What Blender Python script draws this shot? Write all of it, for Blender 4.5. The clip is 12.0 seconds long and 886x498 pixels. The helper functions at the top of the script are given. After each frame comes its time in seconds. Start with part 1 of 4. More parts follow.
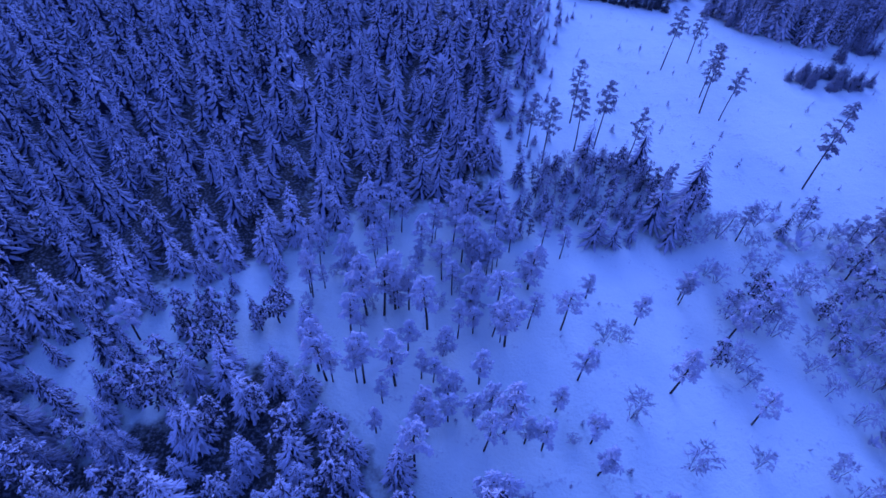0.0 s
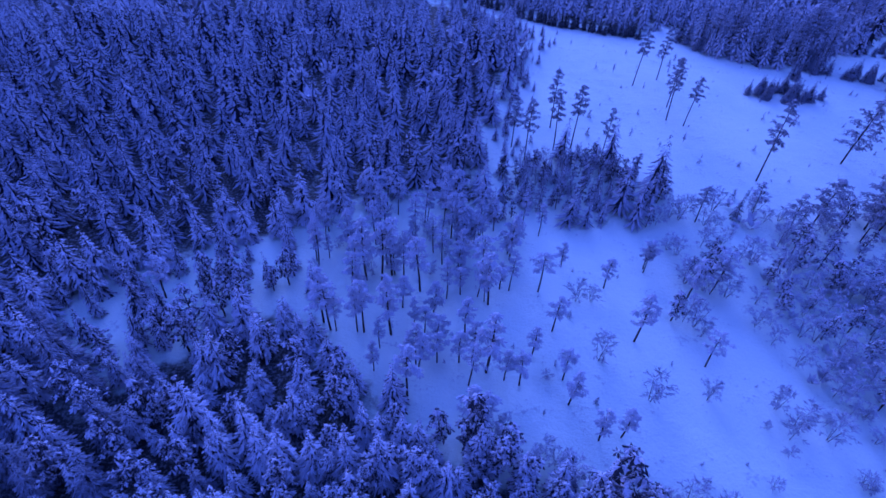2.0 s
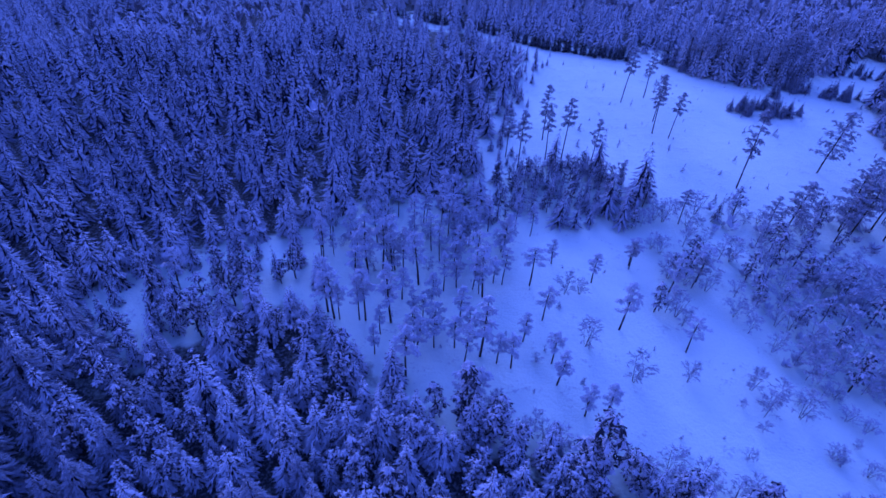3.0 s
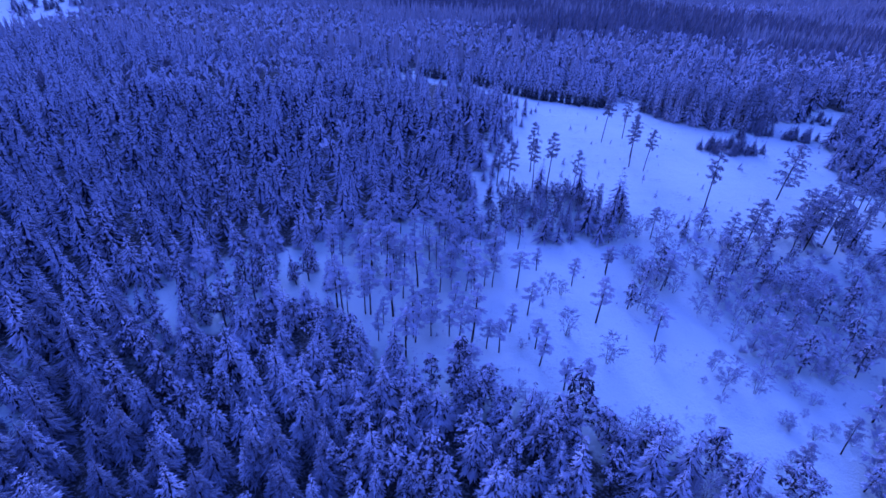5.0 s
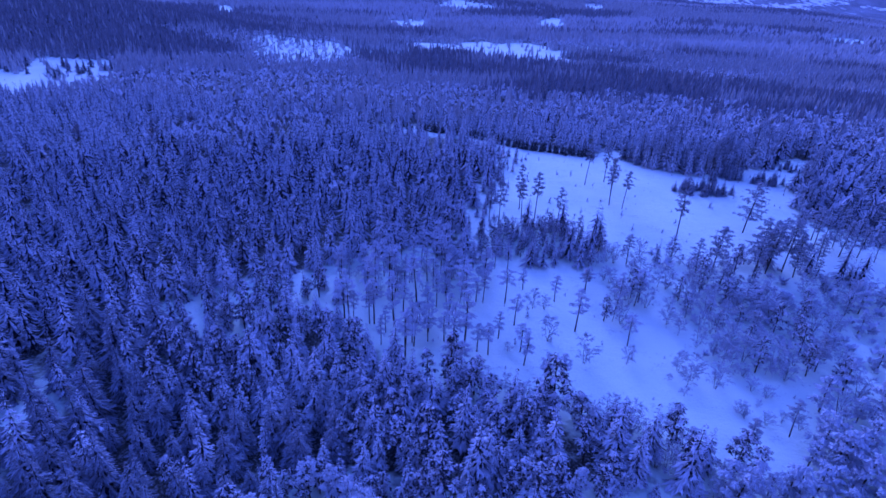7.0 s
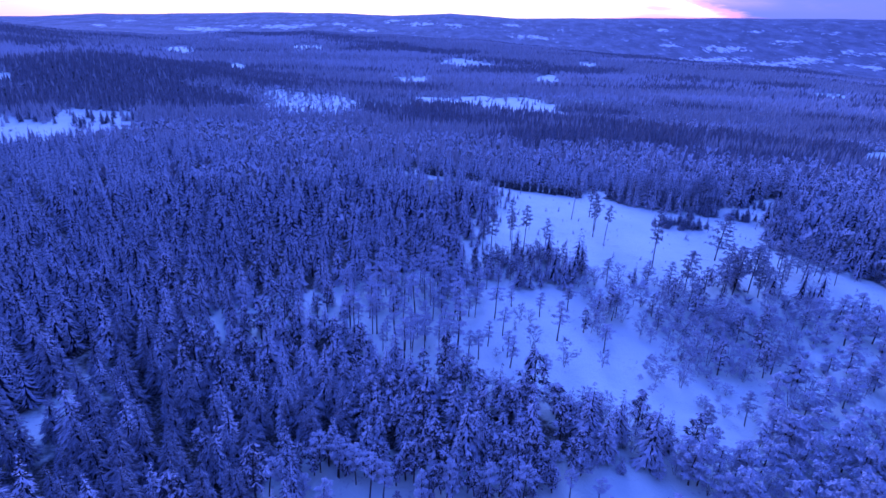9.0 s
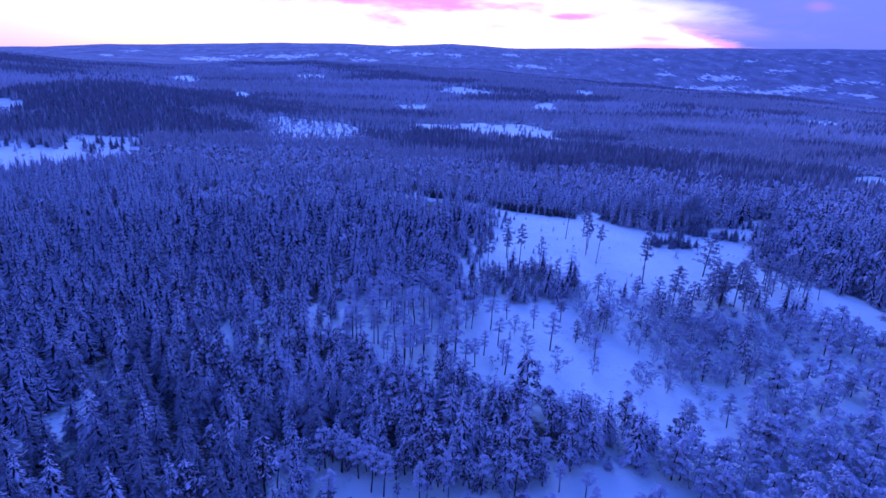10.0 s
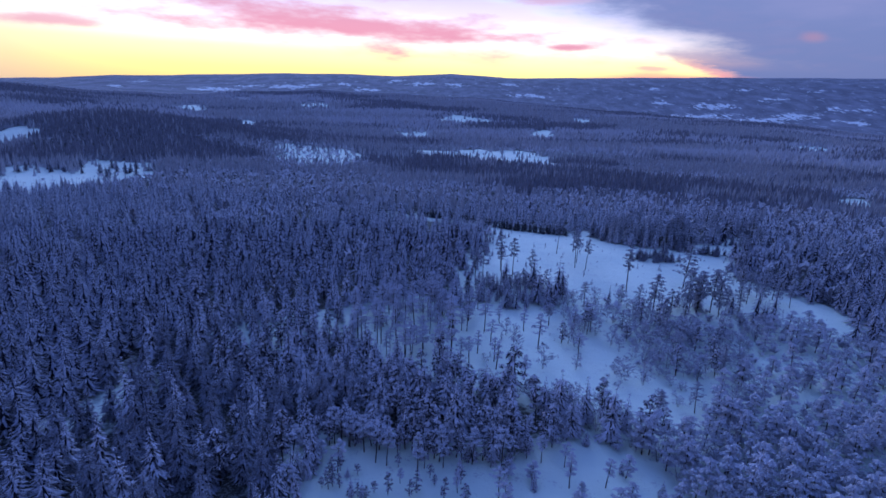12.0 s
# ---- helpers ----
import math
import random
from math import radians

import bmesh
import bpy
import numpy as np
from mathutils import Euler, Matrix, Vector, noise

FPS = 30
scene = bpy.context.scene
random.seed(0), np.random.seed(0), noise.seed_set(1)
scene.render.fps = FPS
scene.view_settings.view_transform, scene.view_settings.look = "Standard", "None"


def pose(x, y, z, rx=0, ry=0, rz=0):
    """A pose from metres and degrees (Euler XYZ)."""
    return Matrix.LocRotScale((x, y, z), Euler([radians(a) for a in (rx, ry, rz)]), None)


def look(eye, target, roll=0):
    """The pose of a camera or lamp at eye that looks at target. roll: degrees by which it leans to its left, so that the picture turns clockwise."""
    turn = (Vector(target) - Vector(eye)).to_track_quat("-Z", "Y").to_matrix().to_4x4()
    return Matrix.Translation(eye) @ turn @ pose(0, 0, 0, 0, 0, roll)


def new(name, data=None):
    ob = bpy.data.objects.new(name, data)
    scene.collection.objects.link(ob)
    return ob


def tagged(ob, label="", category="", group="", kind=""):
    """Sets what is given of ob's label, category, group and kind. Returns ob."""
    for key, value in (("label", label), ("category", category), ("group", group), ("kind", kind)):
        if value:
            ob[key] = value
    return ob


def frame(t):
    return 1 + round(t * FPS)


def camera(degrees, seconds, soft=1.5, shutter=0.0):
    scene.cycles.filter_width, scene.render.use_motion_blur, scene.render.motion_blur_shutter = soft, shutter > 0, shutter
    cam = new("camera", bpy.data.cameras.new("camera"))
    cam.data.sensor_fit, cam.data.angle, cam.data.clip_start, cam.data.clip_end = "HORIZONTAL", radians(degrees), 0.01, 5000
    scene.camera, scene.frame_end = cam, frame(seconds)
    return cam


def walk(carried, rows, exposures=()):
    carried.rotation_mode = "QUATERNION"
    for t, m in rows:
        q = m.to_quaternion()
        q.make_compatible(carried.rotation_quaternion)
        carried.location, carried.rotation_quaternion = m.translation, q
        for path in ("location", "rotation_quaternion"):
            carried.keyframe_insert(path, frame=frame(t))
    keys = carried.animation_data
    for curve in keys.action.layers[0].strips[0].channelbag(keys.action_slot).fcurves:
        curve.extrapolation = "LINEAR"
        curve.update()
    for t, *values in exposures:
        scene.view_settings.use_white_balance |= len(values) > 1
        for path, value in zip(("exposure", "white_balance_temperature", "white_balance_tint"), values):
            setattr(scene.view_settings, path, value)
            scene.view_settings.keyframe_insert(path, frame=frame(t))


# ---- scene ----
cam = camera(77.5, 12.0, soft=1.6)
METRES, EYE, TILT, LEAN, TURN = 128.8, 80.0, 0.0, 0.0, 0.0
ROWS = [
    (0.0, 0.0, 0.0, 0.0, 2.5, -46.79, -2.35),
    (0.5, 0.0049, -0.0401, -0.0012, 2.47, -45.69, -2.37),
    (1.0, 0.0104, -0.0825, -0.0026, 2.5, -44.55, -2.4),
    (1.5, 0.0165, -0.1248, -0.0036, 2.5, -43.45, -2.38),
    (2.0, 0.0223, -0.1678, -0.0042, 2.46, -42.21, -2.39),
    (2.5, 0.0279, -0.2109, -0.0051, 2.52, -40.76, -2.41),
    (3.0, 0.0322, -0.2543, -0.0065, 2.55, -39.21, -2.43),
    (5.0, 0.0483, -0.4244, -0.0125, 2.64, -32.9, -2.44),
    (5.5, 0.0533, -0.4664, -0.0137, 2.72, -31.31, -2.42),
    (6.0, 0.058, -0.5082, -0.0148, 2.73, -29.76, -2.38),
    (6.5, 0.0629, -0.5506, -0.0156, 2.76, -28.17, -2.36),
    (7.0, 0.0684, -0.5928, -0.0164, 2.75, -26.59, -2.37),
    (9.0, 0.0905, -0.7606, -0.0202, 2.9, -21.32, -2.35),
    (9.5, 0.0951, -0.7995, -0.0211, 2.9, -20.01, -2.35),
    (10.0, 0.1001, -0.8407, -0.0221, 2.92, -18.61, -2.33),
    (10.5, 0.1048, -0.8793, -0.0233, 2.92, -17.35, -2.3),
    (11.0, 0.1094, -0.9178, -0.0242, 2.94, -16.43, -2.3),
    (11.5, 0.1138, -0.9541, -0.0253, 2.96, -16.01, -2.25),
    (12.0, 0.1188, -0.9924, -0.0261, 3.0, -15.81, -2.21),
]
EXPOSURES = [
    (0.0, -0.05, 4220, 50), (0.4, -0.18, 4130, 57), (3.0, -0.12, 4150, 57), (5.0, -0.01, 4170, 58), (9.5, 0.03, 4150, 58), (10.0, -0.14, 4120, 58), (10.5, -0.31, 4100, 56),
    (11.0, -0.40, 4135, 53), (11.5, -0.32, 4410, 36), (12.0, -0.33, 4860, 17),
]
walk(cam, [(t, pose(0, 0, EYE, TILT, LEAN, TURN) @ pose(METRES * x, METRES * y, METRES * z, 90 + pitch, roll, yaw)) for t, x, y, z, yaw, pitch, roll in ROWS], EXPOSURES)

# ---- dusk sky and light ----
SUN_AZ = -13.0  # degrees to the right of +y: the middle of the afterglow


def ramp(nt, fac, stops, mode="LINEAR"):
    n = nt.nodes.new("ShaderNodeValToRGB")
    n.color_ramp.interpolation = mode
    while len(n.color_ramp.elements) < len(stops):
        n.color_ramp.elements.new(0.5)
    for e, (p, c) in zip(n.color_ramp.elements, stops):
        e.position, e.color = p, (*c, 1) if len(c) == 3 else c
    nt.links.new(fac, n.inputs["Fac"])
    return n.outputs["Color"]


def calc(nt, op, a, b=None, c=None, clamp=False):
    n = nt.nodes.new("ShaderNodeMath")
    n.operation, n.use_clamp = op, clamp
    for i, v in enumerate((a, b, c)):
        if v is None:
            continue
        if isinstance(v, (int, float)):
            n.inputs[i].default_value = v
        else:
            nt.links.new(v, n.inputs[i])
    return n.outputs[0]


def mix(nt, fac, a, b, blend="MIX"):
    n = nt.nodes.new("ShaderNodeMix")
    n.data_type, n.blend_type = "RGBA", blend
    for sock, v in ((n.inputs[0], fac), (n.inputs[6], a), (n.inputs[7], b)):
        if isinstance(v, (int, float)):
            sock.default_value = v
        elif isinstance(v, tuple):
            sock.default_value = (*v, 1)
        else:
            nt.links.new(v, sock)
    return n.outputs[2]


def noise_tex(nt, vec, scale, detail=3.0, rough=0.55):
    n = nt.nodes.new("ShaderNodeTexNoise")
    n.inputs["Scale"].default_value, n.inputs["Detail"].default_value, n.inputs["Roughness"].default_value = scale, detail, rough
    nt.links.new(vec, n.inputs["Vector"])
    return n.outputs["Fac"]


def smooth(nt, v, lo, hi):
    n = nt.nodes.new("ShaderNodeMapRange")
    n.interpolation_type = "SMOOTHSTEP"
    n.inputs["From Min"].default_value, n.inputs["From Max"].default_value = lo, hi
    nt.links.new(v, n.inputs["Value"])
    return n.outputs["Result"]


def build_world():
    world = bpy.data.worlds.new("dusk_sky")
    scene.world = world
    world.use_nodes = True
    nt = world.node_tree
    nt.nodes.clear()
    tc = nt.nodes.new("ShaderNodeTexCoord")
    sep = nt.nodes.new("ShaderNodeSeparateXYZ")
    nt.links.new(tc.outputs["Generated"], sep.inputs[0])
    x, y, z = sep.outputs
    sky = nt.nodes.new("ShaderNodeTexSky")
    sky.sky_type, sky.sun_disc = "NISHITA", False
    sky.sun_elevation, sky.sun_rotation = radians(-1.0), radians(SUN_AZ)
    sky.air_density, sky.dust_density = 1.0, 1.5
    # u: sideways from +y, v: up; both as slopes
    ahead = calc(nt, "MAXIMUM", y, 0.05)
    u, v = calc(nt, "DIVIDE", x, ahead), calc(nt, "DIVIDE", z, ahead)
    side = calc(nt, "ADD", calc(nt, "MULTIPLY", x, math.sin(radians(SUN_AZ + 8))), calc(nt, "MULTIPLY", y, math.cos(radians(SUN_AZ + 8))))
    glow = ramp(nt, z, [(0.0, (2.7, 1.6, 0.40)), (0.03, (3.3, 2.3, 0.55)), (0.06, (3.6, 2.9, 0.95)), (0.08, (3.5, 3.1, 2.0)), (0.13, (2.5, 2.35, 2.3)), (0.2, (0.75, 0.76, 1.0)), (0.5, (0.36, 0.47, 0.92)), (1.0, (0.27, 0.40, 0.96))])
    dull = ramp(nt, z, [(0.0, (0.38, 0.43, 0.68)), (0.15, (0.46, 0.49, 0.76)), (0.5, (0.34, 0.45, 0.88)), (1.0, (0.27, 0.40, 0.96))])
    wob = nt.nodes.new("ShaderNodeMapping")
    wob.inputs["Scale"].default_value = (1.0, 1.0, 4.5)
    wob.inputs["Rotation"].default_value = (0, radians(9), 0)
    nt.links.new(tc.outputs["Generated"], wob.inputs["Vector"])
    wv = wob.outputs["Vector"]
    n1 = noise_tex(nt, wv, 3.0, 5.0, 0.55)
    n2 = noise_tex(nt, wv, 8.0, 6.0, 0.6)
    n1c, n2c = calc(nt, "SUBTRACT", n1, 0.5), calc(nt, "SUBTRACT", n2, 0.5)
    # the grey cloud bank to the right of the glow, its edge slanting up to the left
    edge = calc(nt, "ADD", calc(nt, "ADD", u, calc(nt, "MULTIPLY", v, 3.0)), calc(nt, "ADD", calc(nt, "MULTIPLY", n2c, 0.28), calc(nt, "MULTIPLY", n1c, 0.12)))
    soft_bank = calc(nt, "MULTIPLY", smooth(nt, edge, 0.47, 0.75), smooth(nt, z, 0.045, 0.10))
    hard_bank = calc(nt, "MULTIPLY", smooth(nt, edge, 0.515, 0.60), calc(nt, "SUBTRACT", 1.0, smooth(nt, z, 0.045, 0.10)))
    bank = calc(nt, "ADD", soft_bank, hard_bank)
    behind = calc(nt, "SUBTRACT", 1.0, smooth(nt, side, -0.1, 0.55))
    veil = calc(nt, "MAXIMUM", bank, behind)
    # the light fades and reddens to the far left
    dusk_left = smooth(nt, calc(nt, "MULTIPLY", u, -1.0), 0.5, 1.0)
    glow = mix(nt, calc(nt, "MULTIPLY", dusk_left, 0.6), glow, (1.5, 0.95, 0.78))
    # pale lilac streaks in the bank
    dull = mix(nt, calc(nt, "MULTIPLY", calc(nt, "MULTIPLY", smooth(nt, n1, 0.45, 0.70), 0.4), calc(nt, "SUBTRACT", smooth(nt, z, 0.04, 0.10), smooth(nt, z, 0.16, 0.30))), dull, (0.78, 0.66, 0.90))
    base = mix(nt, veil, glow, dull)
    # pink clouds in long lenses: across, up, slope, half length, half thickness, weight
    wisps = None
    for cu, cv, sl, lu, lv, wt in ((-0.12, 0.135, -0.04, 0.60, 0.042, 0.42), (-0.22, 0.107, -0.055, 0.44, 0.040, 1.0), (-0.02, 0.090, 0.03, 0.13, 0.016, 1.0), (0.15, 0.081, 0.04, 0.055, 0.009, 1.0), (0.12, 0.160, 0.02, 0.12, 0.016, 0.9), (-0.75, 0.097, -0.02, 0.15, 0.012, 0.8), (-0.18, 0.150, 0.05, 0.14, 0.014, 0.7), (0.297, 0.053, 0.0, 0.04, 0.005, 0.7)):
        du = calc(nt, "SUBTRACT", u, cu)
        dv = calc(nt, "SUBTRACT", calc(nt, "SUBTRACT", v, cv), calc(nt, "MULTIPLY", du, sl))
        du, dv = calc(nt, "MULTIPLY", du, 1 / lu), calc(nt, "MULTIPLY", dv, 1 / lv)
        d = calc(nt, "SQRT", calc(nt, "ADD", calc(nt, "MULTIPLY", du, du), calc(nt, "MULTIPLY", dv, dv)))
        d = calc(nt, "ADD", d, calc(nt, "ADD", calc(nt, "MULTIPLY", n2c, 2.4), calc(nt, "MULTIPLY", n1c, 1.4)))
        lens = calc(nt, "MULTIPLY", calc(nt, "SUBTRACT", 1.0, smooth(nt, d, 0.15, 1.35)), wt)
        wisps = lens if wisps is None else calc(nt, "MAXIMUM", wisps, lens)
    bits = calc(nt, "MULTIPLY", smooth(nt, n2, 0.50, 0.76), smooth(nt, z, 0.03, 0.10))
    pinkness = calc(nt, "MAXIMUM", wisps, calc(nt, "MULTIPLY", bits, 0.4))
    pink = ramp(nt, z, [(0.0, (1.8, 0.62, 0.56)), (0.10, (1.9, 0.72, 0.74)), (0.16, (1.5, 0.74, 0.82)), (0.25, (0.70, 0.56, 0.78)), (0.6, (0.40, 0.48, 0.85))])
    base = mix(nt, calc(nt, "MULTIPLY", pinkness, calc(nt, "SUBTRACT", 1.0, calc(nt, "MULTIPLY", veil, 0.85))), base, pink)
    rim = calc(nt, "MULTIPLY", calc(nt, "MULTIPLY", bank, calc(nt, "SUBTRACT", 1.0, bank)), 3.0)
    rim = calc(nt, "MULTIPLY", rim, calc(nt, "SUBTRACT", 1.0, smooth(nt, z, 0.04, 0.10)), clamp=True)
    base = mix(nt, rim, base, (1.9, 0.62, 0.66))
    # the ember band low on the horizon, where the sun went down
    du, dv = calc(nt, "MULTIPLY", calc(nt, "SUBTRACT", u, 0.34), 1 / 0.20), calc(nt, "MULTIPLY", calc(nt, "SUBTRACT", v, 0.033), 1 / 0.016)
    ember = calc(nt, "SQRT", calc(nt, "ADD", calc(nt, "MULTIPLY", du, du), calc(nt, "MULTIPLY", dv, dv)))
    ember = calc(nt, "SUBTRACT", 1.0, smooth(nt, calc(nt, "ADD", ember, calc(nt, "MULTIPLY", n2c, 0.8)), 0.25, 1.15))
    base = mix(nt, calc(nt, "MULTIPLY", ember, 0.9), base, (2.6, 0.85, 0.50))
    du, dv = calc(nt, "SUBTRACT", u, 0.555), calc(nt, "SUBTRACT", v, 0.112)
    puff = calc(nt, "SQRT", calc(nt, "ADD", calc(nt, "MULTIPLY", du, du), calc(nt, "MULTIPLY", calc(nt, "MULTIPLY", dv, dv), 6.0)))
    puff = calc(nt, "SUBTRACT", 1.0, smooth(nt, calc(nt, "ADD", puff, calc(nt, "MULTIPLY", n2c, 0.03)), 0.000, 0.030))
    base = mix(nt, calc(nt, "MULTIPLY", puff, 0.6), base, (1.0, 0.52, 0.60))
    bg1, bg2 = nt.nodes.new("ShaderNodeBackground"), nt.nodes.new("ShaderNodeBackground")
    nt.links.new(sky.outputs[0], bg1.inputs[0])
    bg1.inputs[1].default_value = 0.05
    nt.links.new(base, bg2.inputs[0])
    bg2.inputs[1].default_value = SKY
    add = nt.nodes.new("ShaderNodeAddShader")
    out = nt.nodes.new("ShaderNodeOutputWorld")
    nt.links.new(bg1.outputs[0], add.inputs[0])
    nt.links.new(bg2.outputs[0], add.inputs[1])
    nt.links.new(add.outputs[0], out.inputs[0])


SKY = 0.62
build_world()
sun = new("sun", bpy.data.lights.new("sun", "SUN"))
sun.data.energy, sun.data.angle, sun.data.color = 1.5, radians(40), (0.66, 0.78, 1.0)
sun.matrix_world = look((0, 0, 60), (-60 * math.sin(radians(SUN_AZ)), -60 * math.cos(radians(SUN_AZ)), 35))


# ---- materials ----
def material(name):
    m = bpy.data.materials.new(name)
    m.use_nodes = True
    nt = m.node_tree
    return m, nt, nt.nodes["Principled BSDF"]


def bump(nt, bsdf, height, strength, distance):
    b = nt.nodes.new("ShaderNodeBump")
    b.inputs["Strength"].default_value, b.inputs["Distance"].default_value = strength, distance
    nt.links.new(height, b.inputs["Height"])
    nt.links.new(b.outputs[0], bsdf.inputs["Normal"])


def snow_ground():
    m, nt, b = material("drifted_snow")
    tc = nt.nodes.new("ShaderNodeTexCoord").outputs["Object"]
    big, mid, fine = noise_tex(nt, tc, 0.035, 3), noise_tex(nt, tc, 0.22, 5, 0.6), noise_tex(nt, tc, 1.6, 4, 0.6)
    col = mix(nt, smooth(nt, big, 0.3, 0.7), (0.71, 0.81, 0.74), (0.81, 0.90, 0.80))
    tuft = smooth(nt, calc(nt, "ADD", calc(nt, "MULTIPLY", mid, 0.6), calc(nt, "MULTIPLY", fine, 0.5)), 0.62, 0.72)
    col = mix(nt, calc(nt, "MULTIPLY", tuft, 0.55), col, (0.38, 0.40, 0.46))
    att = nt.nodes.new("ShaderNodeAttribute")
    att.attribute_name = "shaded_litter"
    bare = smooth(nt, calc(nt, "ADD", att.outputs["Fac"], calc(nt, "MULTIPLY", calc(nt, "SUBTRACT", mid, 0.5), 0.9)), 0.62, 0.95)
    # near-black floor: litter, with the shade between the trees put into the colour
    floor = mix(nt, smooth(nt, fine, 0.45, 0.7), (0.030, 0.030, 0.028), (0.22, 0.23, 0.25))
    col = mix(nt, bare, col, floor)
    nt.links.new(col, b.inputs["Base Color"])
    b.inputs["Roughness"].default_value = 0.85
    bump(nt, b, calc(nt, "ADD", mid, calc(nt, "MULTIPLY", fine, 0.35)), 0.55, 0.8)
    return m


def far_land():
    """Frosted woods with snowy fields on the distant slopes, the wood colours lightened for haze."""
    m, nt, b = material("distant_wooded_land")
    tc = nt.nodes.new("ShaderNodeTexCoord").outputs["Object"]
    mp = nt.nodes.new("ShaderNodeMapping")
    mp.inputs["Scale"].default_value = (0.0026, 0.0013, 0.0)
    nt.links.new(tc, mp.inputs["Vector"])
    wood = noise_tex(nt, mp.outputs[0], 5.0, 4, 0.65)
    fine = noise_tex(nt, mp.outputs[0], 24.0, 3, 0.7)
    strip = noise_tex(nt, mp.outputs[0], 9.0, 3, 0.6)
    # pale bluish woods: the haze of distance is put into these colours
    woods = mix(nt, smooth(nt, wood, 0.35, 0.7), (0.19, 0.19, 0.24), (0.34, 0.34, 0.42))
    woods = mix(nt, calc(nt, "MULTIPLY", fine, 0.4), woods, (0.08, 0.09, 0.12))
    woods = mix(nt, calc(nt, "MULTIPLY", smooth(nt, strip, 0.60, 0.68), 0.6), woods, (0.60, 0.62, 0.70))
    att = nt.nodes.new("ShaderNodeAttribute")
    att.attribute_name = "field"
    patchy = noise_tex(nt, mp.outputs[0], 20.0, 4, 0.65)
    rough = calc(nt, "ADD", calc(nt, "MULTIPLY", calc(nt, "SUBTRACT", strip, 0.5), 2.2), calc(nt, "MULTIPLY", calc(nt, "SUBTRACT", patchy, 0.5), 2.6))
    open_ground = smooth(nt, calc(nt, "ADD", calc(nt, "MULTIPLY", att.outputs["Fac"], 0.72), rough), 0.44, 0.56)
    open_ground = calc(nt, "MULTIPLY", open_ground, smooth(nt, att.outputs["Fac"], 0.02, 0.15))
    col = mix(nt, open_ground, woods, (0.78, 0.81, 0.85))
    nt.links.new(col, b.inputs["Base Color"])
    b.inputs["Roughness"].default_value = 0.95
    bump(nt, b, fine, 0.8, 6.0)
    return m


def snowy_needles(name, needle, snow, cover, scale, frost=0.0, grain=1.5, fade=0.85, face=1.0, vary=0.0, uneven=0.25):
    """Foliage under snow: the sides that face up carry snow, broken up by grain; the rest shows needles with some frost."""
    m, nt, b = material(name)
    tc = nt.nodes.new("ShaderNodeTexCoord").outputs["Object"]
    geo = nt.nodes.new("ShaderNodeNewGeometry")
    sep = nt.nodes.new("ShaderNodeSeparateXYZ")
    nt.links.new(geo.outputs["Normal"], sep.inputs[0])
    fine, mid = noise_tex(nt, tc, scale, 3, 0.65), noise_tex(nt, tc, scale * 0.22, 2)
    rnd = geo.outputs["Random Per Island"]
    lean = calc(nt, "ADD", calc(nt, "MULTIPLY", sep.outputs[2], face), calc(nt, "MULTIPLY", calc(nt, "SUBTRACT", fine, 0.5), grain))
    lean = calc(nt, "ADD", lean, calc(nt, "MULTIPLY", calc(nt, "SUBTRACT", mid, 0.5), 0.6 * grain))
    mask = smooth(nt, calc(nt, "ADD", lean, calc(nt, "MULTIPLY", rnd, uneven * face)), cover + 0.225 - fade / 2, cover + 0.225 + fade / 2)
    dark = mix(nt, calc(nt, "MULTIPLY", fine, frost), needle, snow)
    col = mix(nt, mask, dark, snow)
    if vary:
        col = mix(nt, calc(nt, "MULTIPLY", rnd, vary), col, (0.0, 0.0, 0.0))
    nt.links.new(col, b.inputs["Base Color"])
    b.inputs["Roughness"].default_value = 0.8
    bump(nt, b, fine, 0.6, 0.15)
    return m


def bark(name, low, high):
    m, nt, b = material(name)
    tc = nt.nodes.new("ShaderNodeTexCoord").outputs["Object"]
    mp = nt.nodes.new("ShaderNodeMapping")
    mp.inputs["Scale"].default_value = (6.0, 6.0, 1.2)
    nt.links.new(tc, mp.inputs["Vector"])
    f = noise_tex(nt, mp.outputs[0], 1.0, 4, 0.65)
    col = mix(nt, smooth(nt, f, 0.35, 0.65), low, high)
    nt.links.new(col, b.inputs["Base Color"])
    b.inputs["Roughness"].default_value = 0.9
    bump(nt, b, f, 0.7, 0.05)
    return m


SNOW = snow_ground()
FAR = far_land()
# needles and tree snow tinted bluer: the tone of forest shade in the colour
DARK_NEEDLES, TREE_SNOW = (0.009, 0.011, 0.026), (0.66, 0.66, 0.78)
SPRUCE = snowy_needles("snowy_spruce_needles", DARK_NEEDLES, TREE_SNOW, 0.72, 5.0, 0.02, 0.6, 0.30, uneven=0.75)
SPRUCE_WOOD = snowy_needles("snow_laden_wood", (0.012, 0.014, 0.032), (0.47, 0.48, 0.60), 0.62, 5.0, 0.03, 0.6, 0.36, uneven=0.42)
# darker spruce tone with less white, for some stands
SPRUCE_DARKER = snowy_needles("darker_spruce_needles", DARK_NEEDLES, (0.44, 0.45, 0.565), 0.70, 5.0, 0.02, 0.6, 0.34, uneven=0.5)
# frosted middle-distance needles, their colour also lightened for haze
SPRUCE_MID = snowy_needles("frosted_hazed_spruce_needles", (0.05, 0.055, 0.08), (0.52, 0.53, 0.62), 0.16, 2.6, 0.25, 0.6, 0.9)
# far needles pale and bluish: haze put into the base colours
SPRUCE_FAR = snowy_needles("hazed_snowy_spruce_far", (0.26, 0.26, 0.305), (0.76, 0.76, 0.84), 0.04, 0.9, 0.10, 0.4, 1.0, vary=0.45)
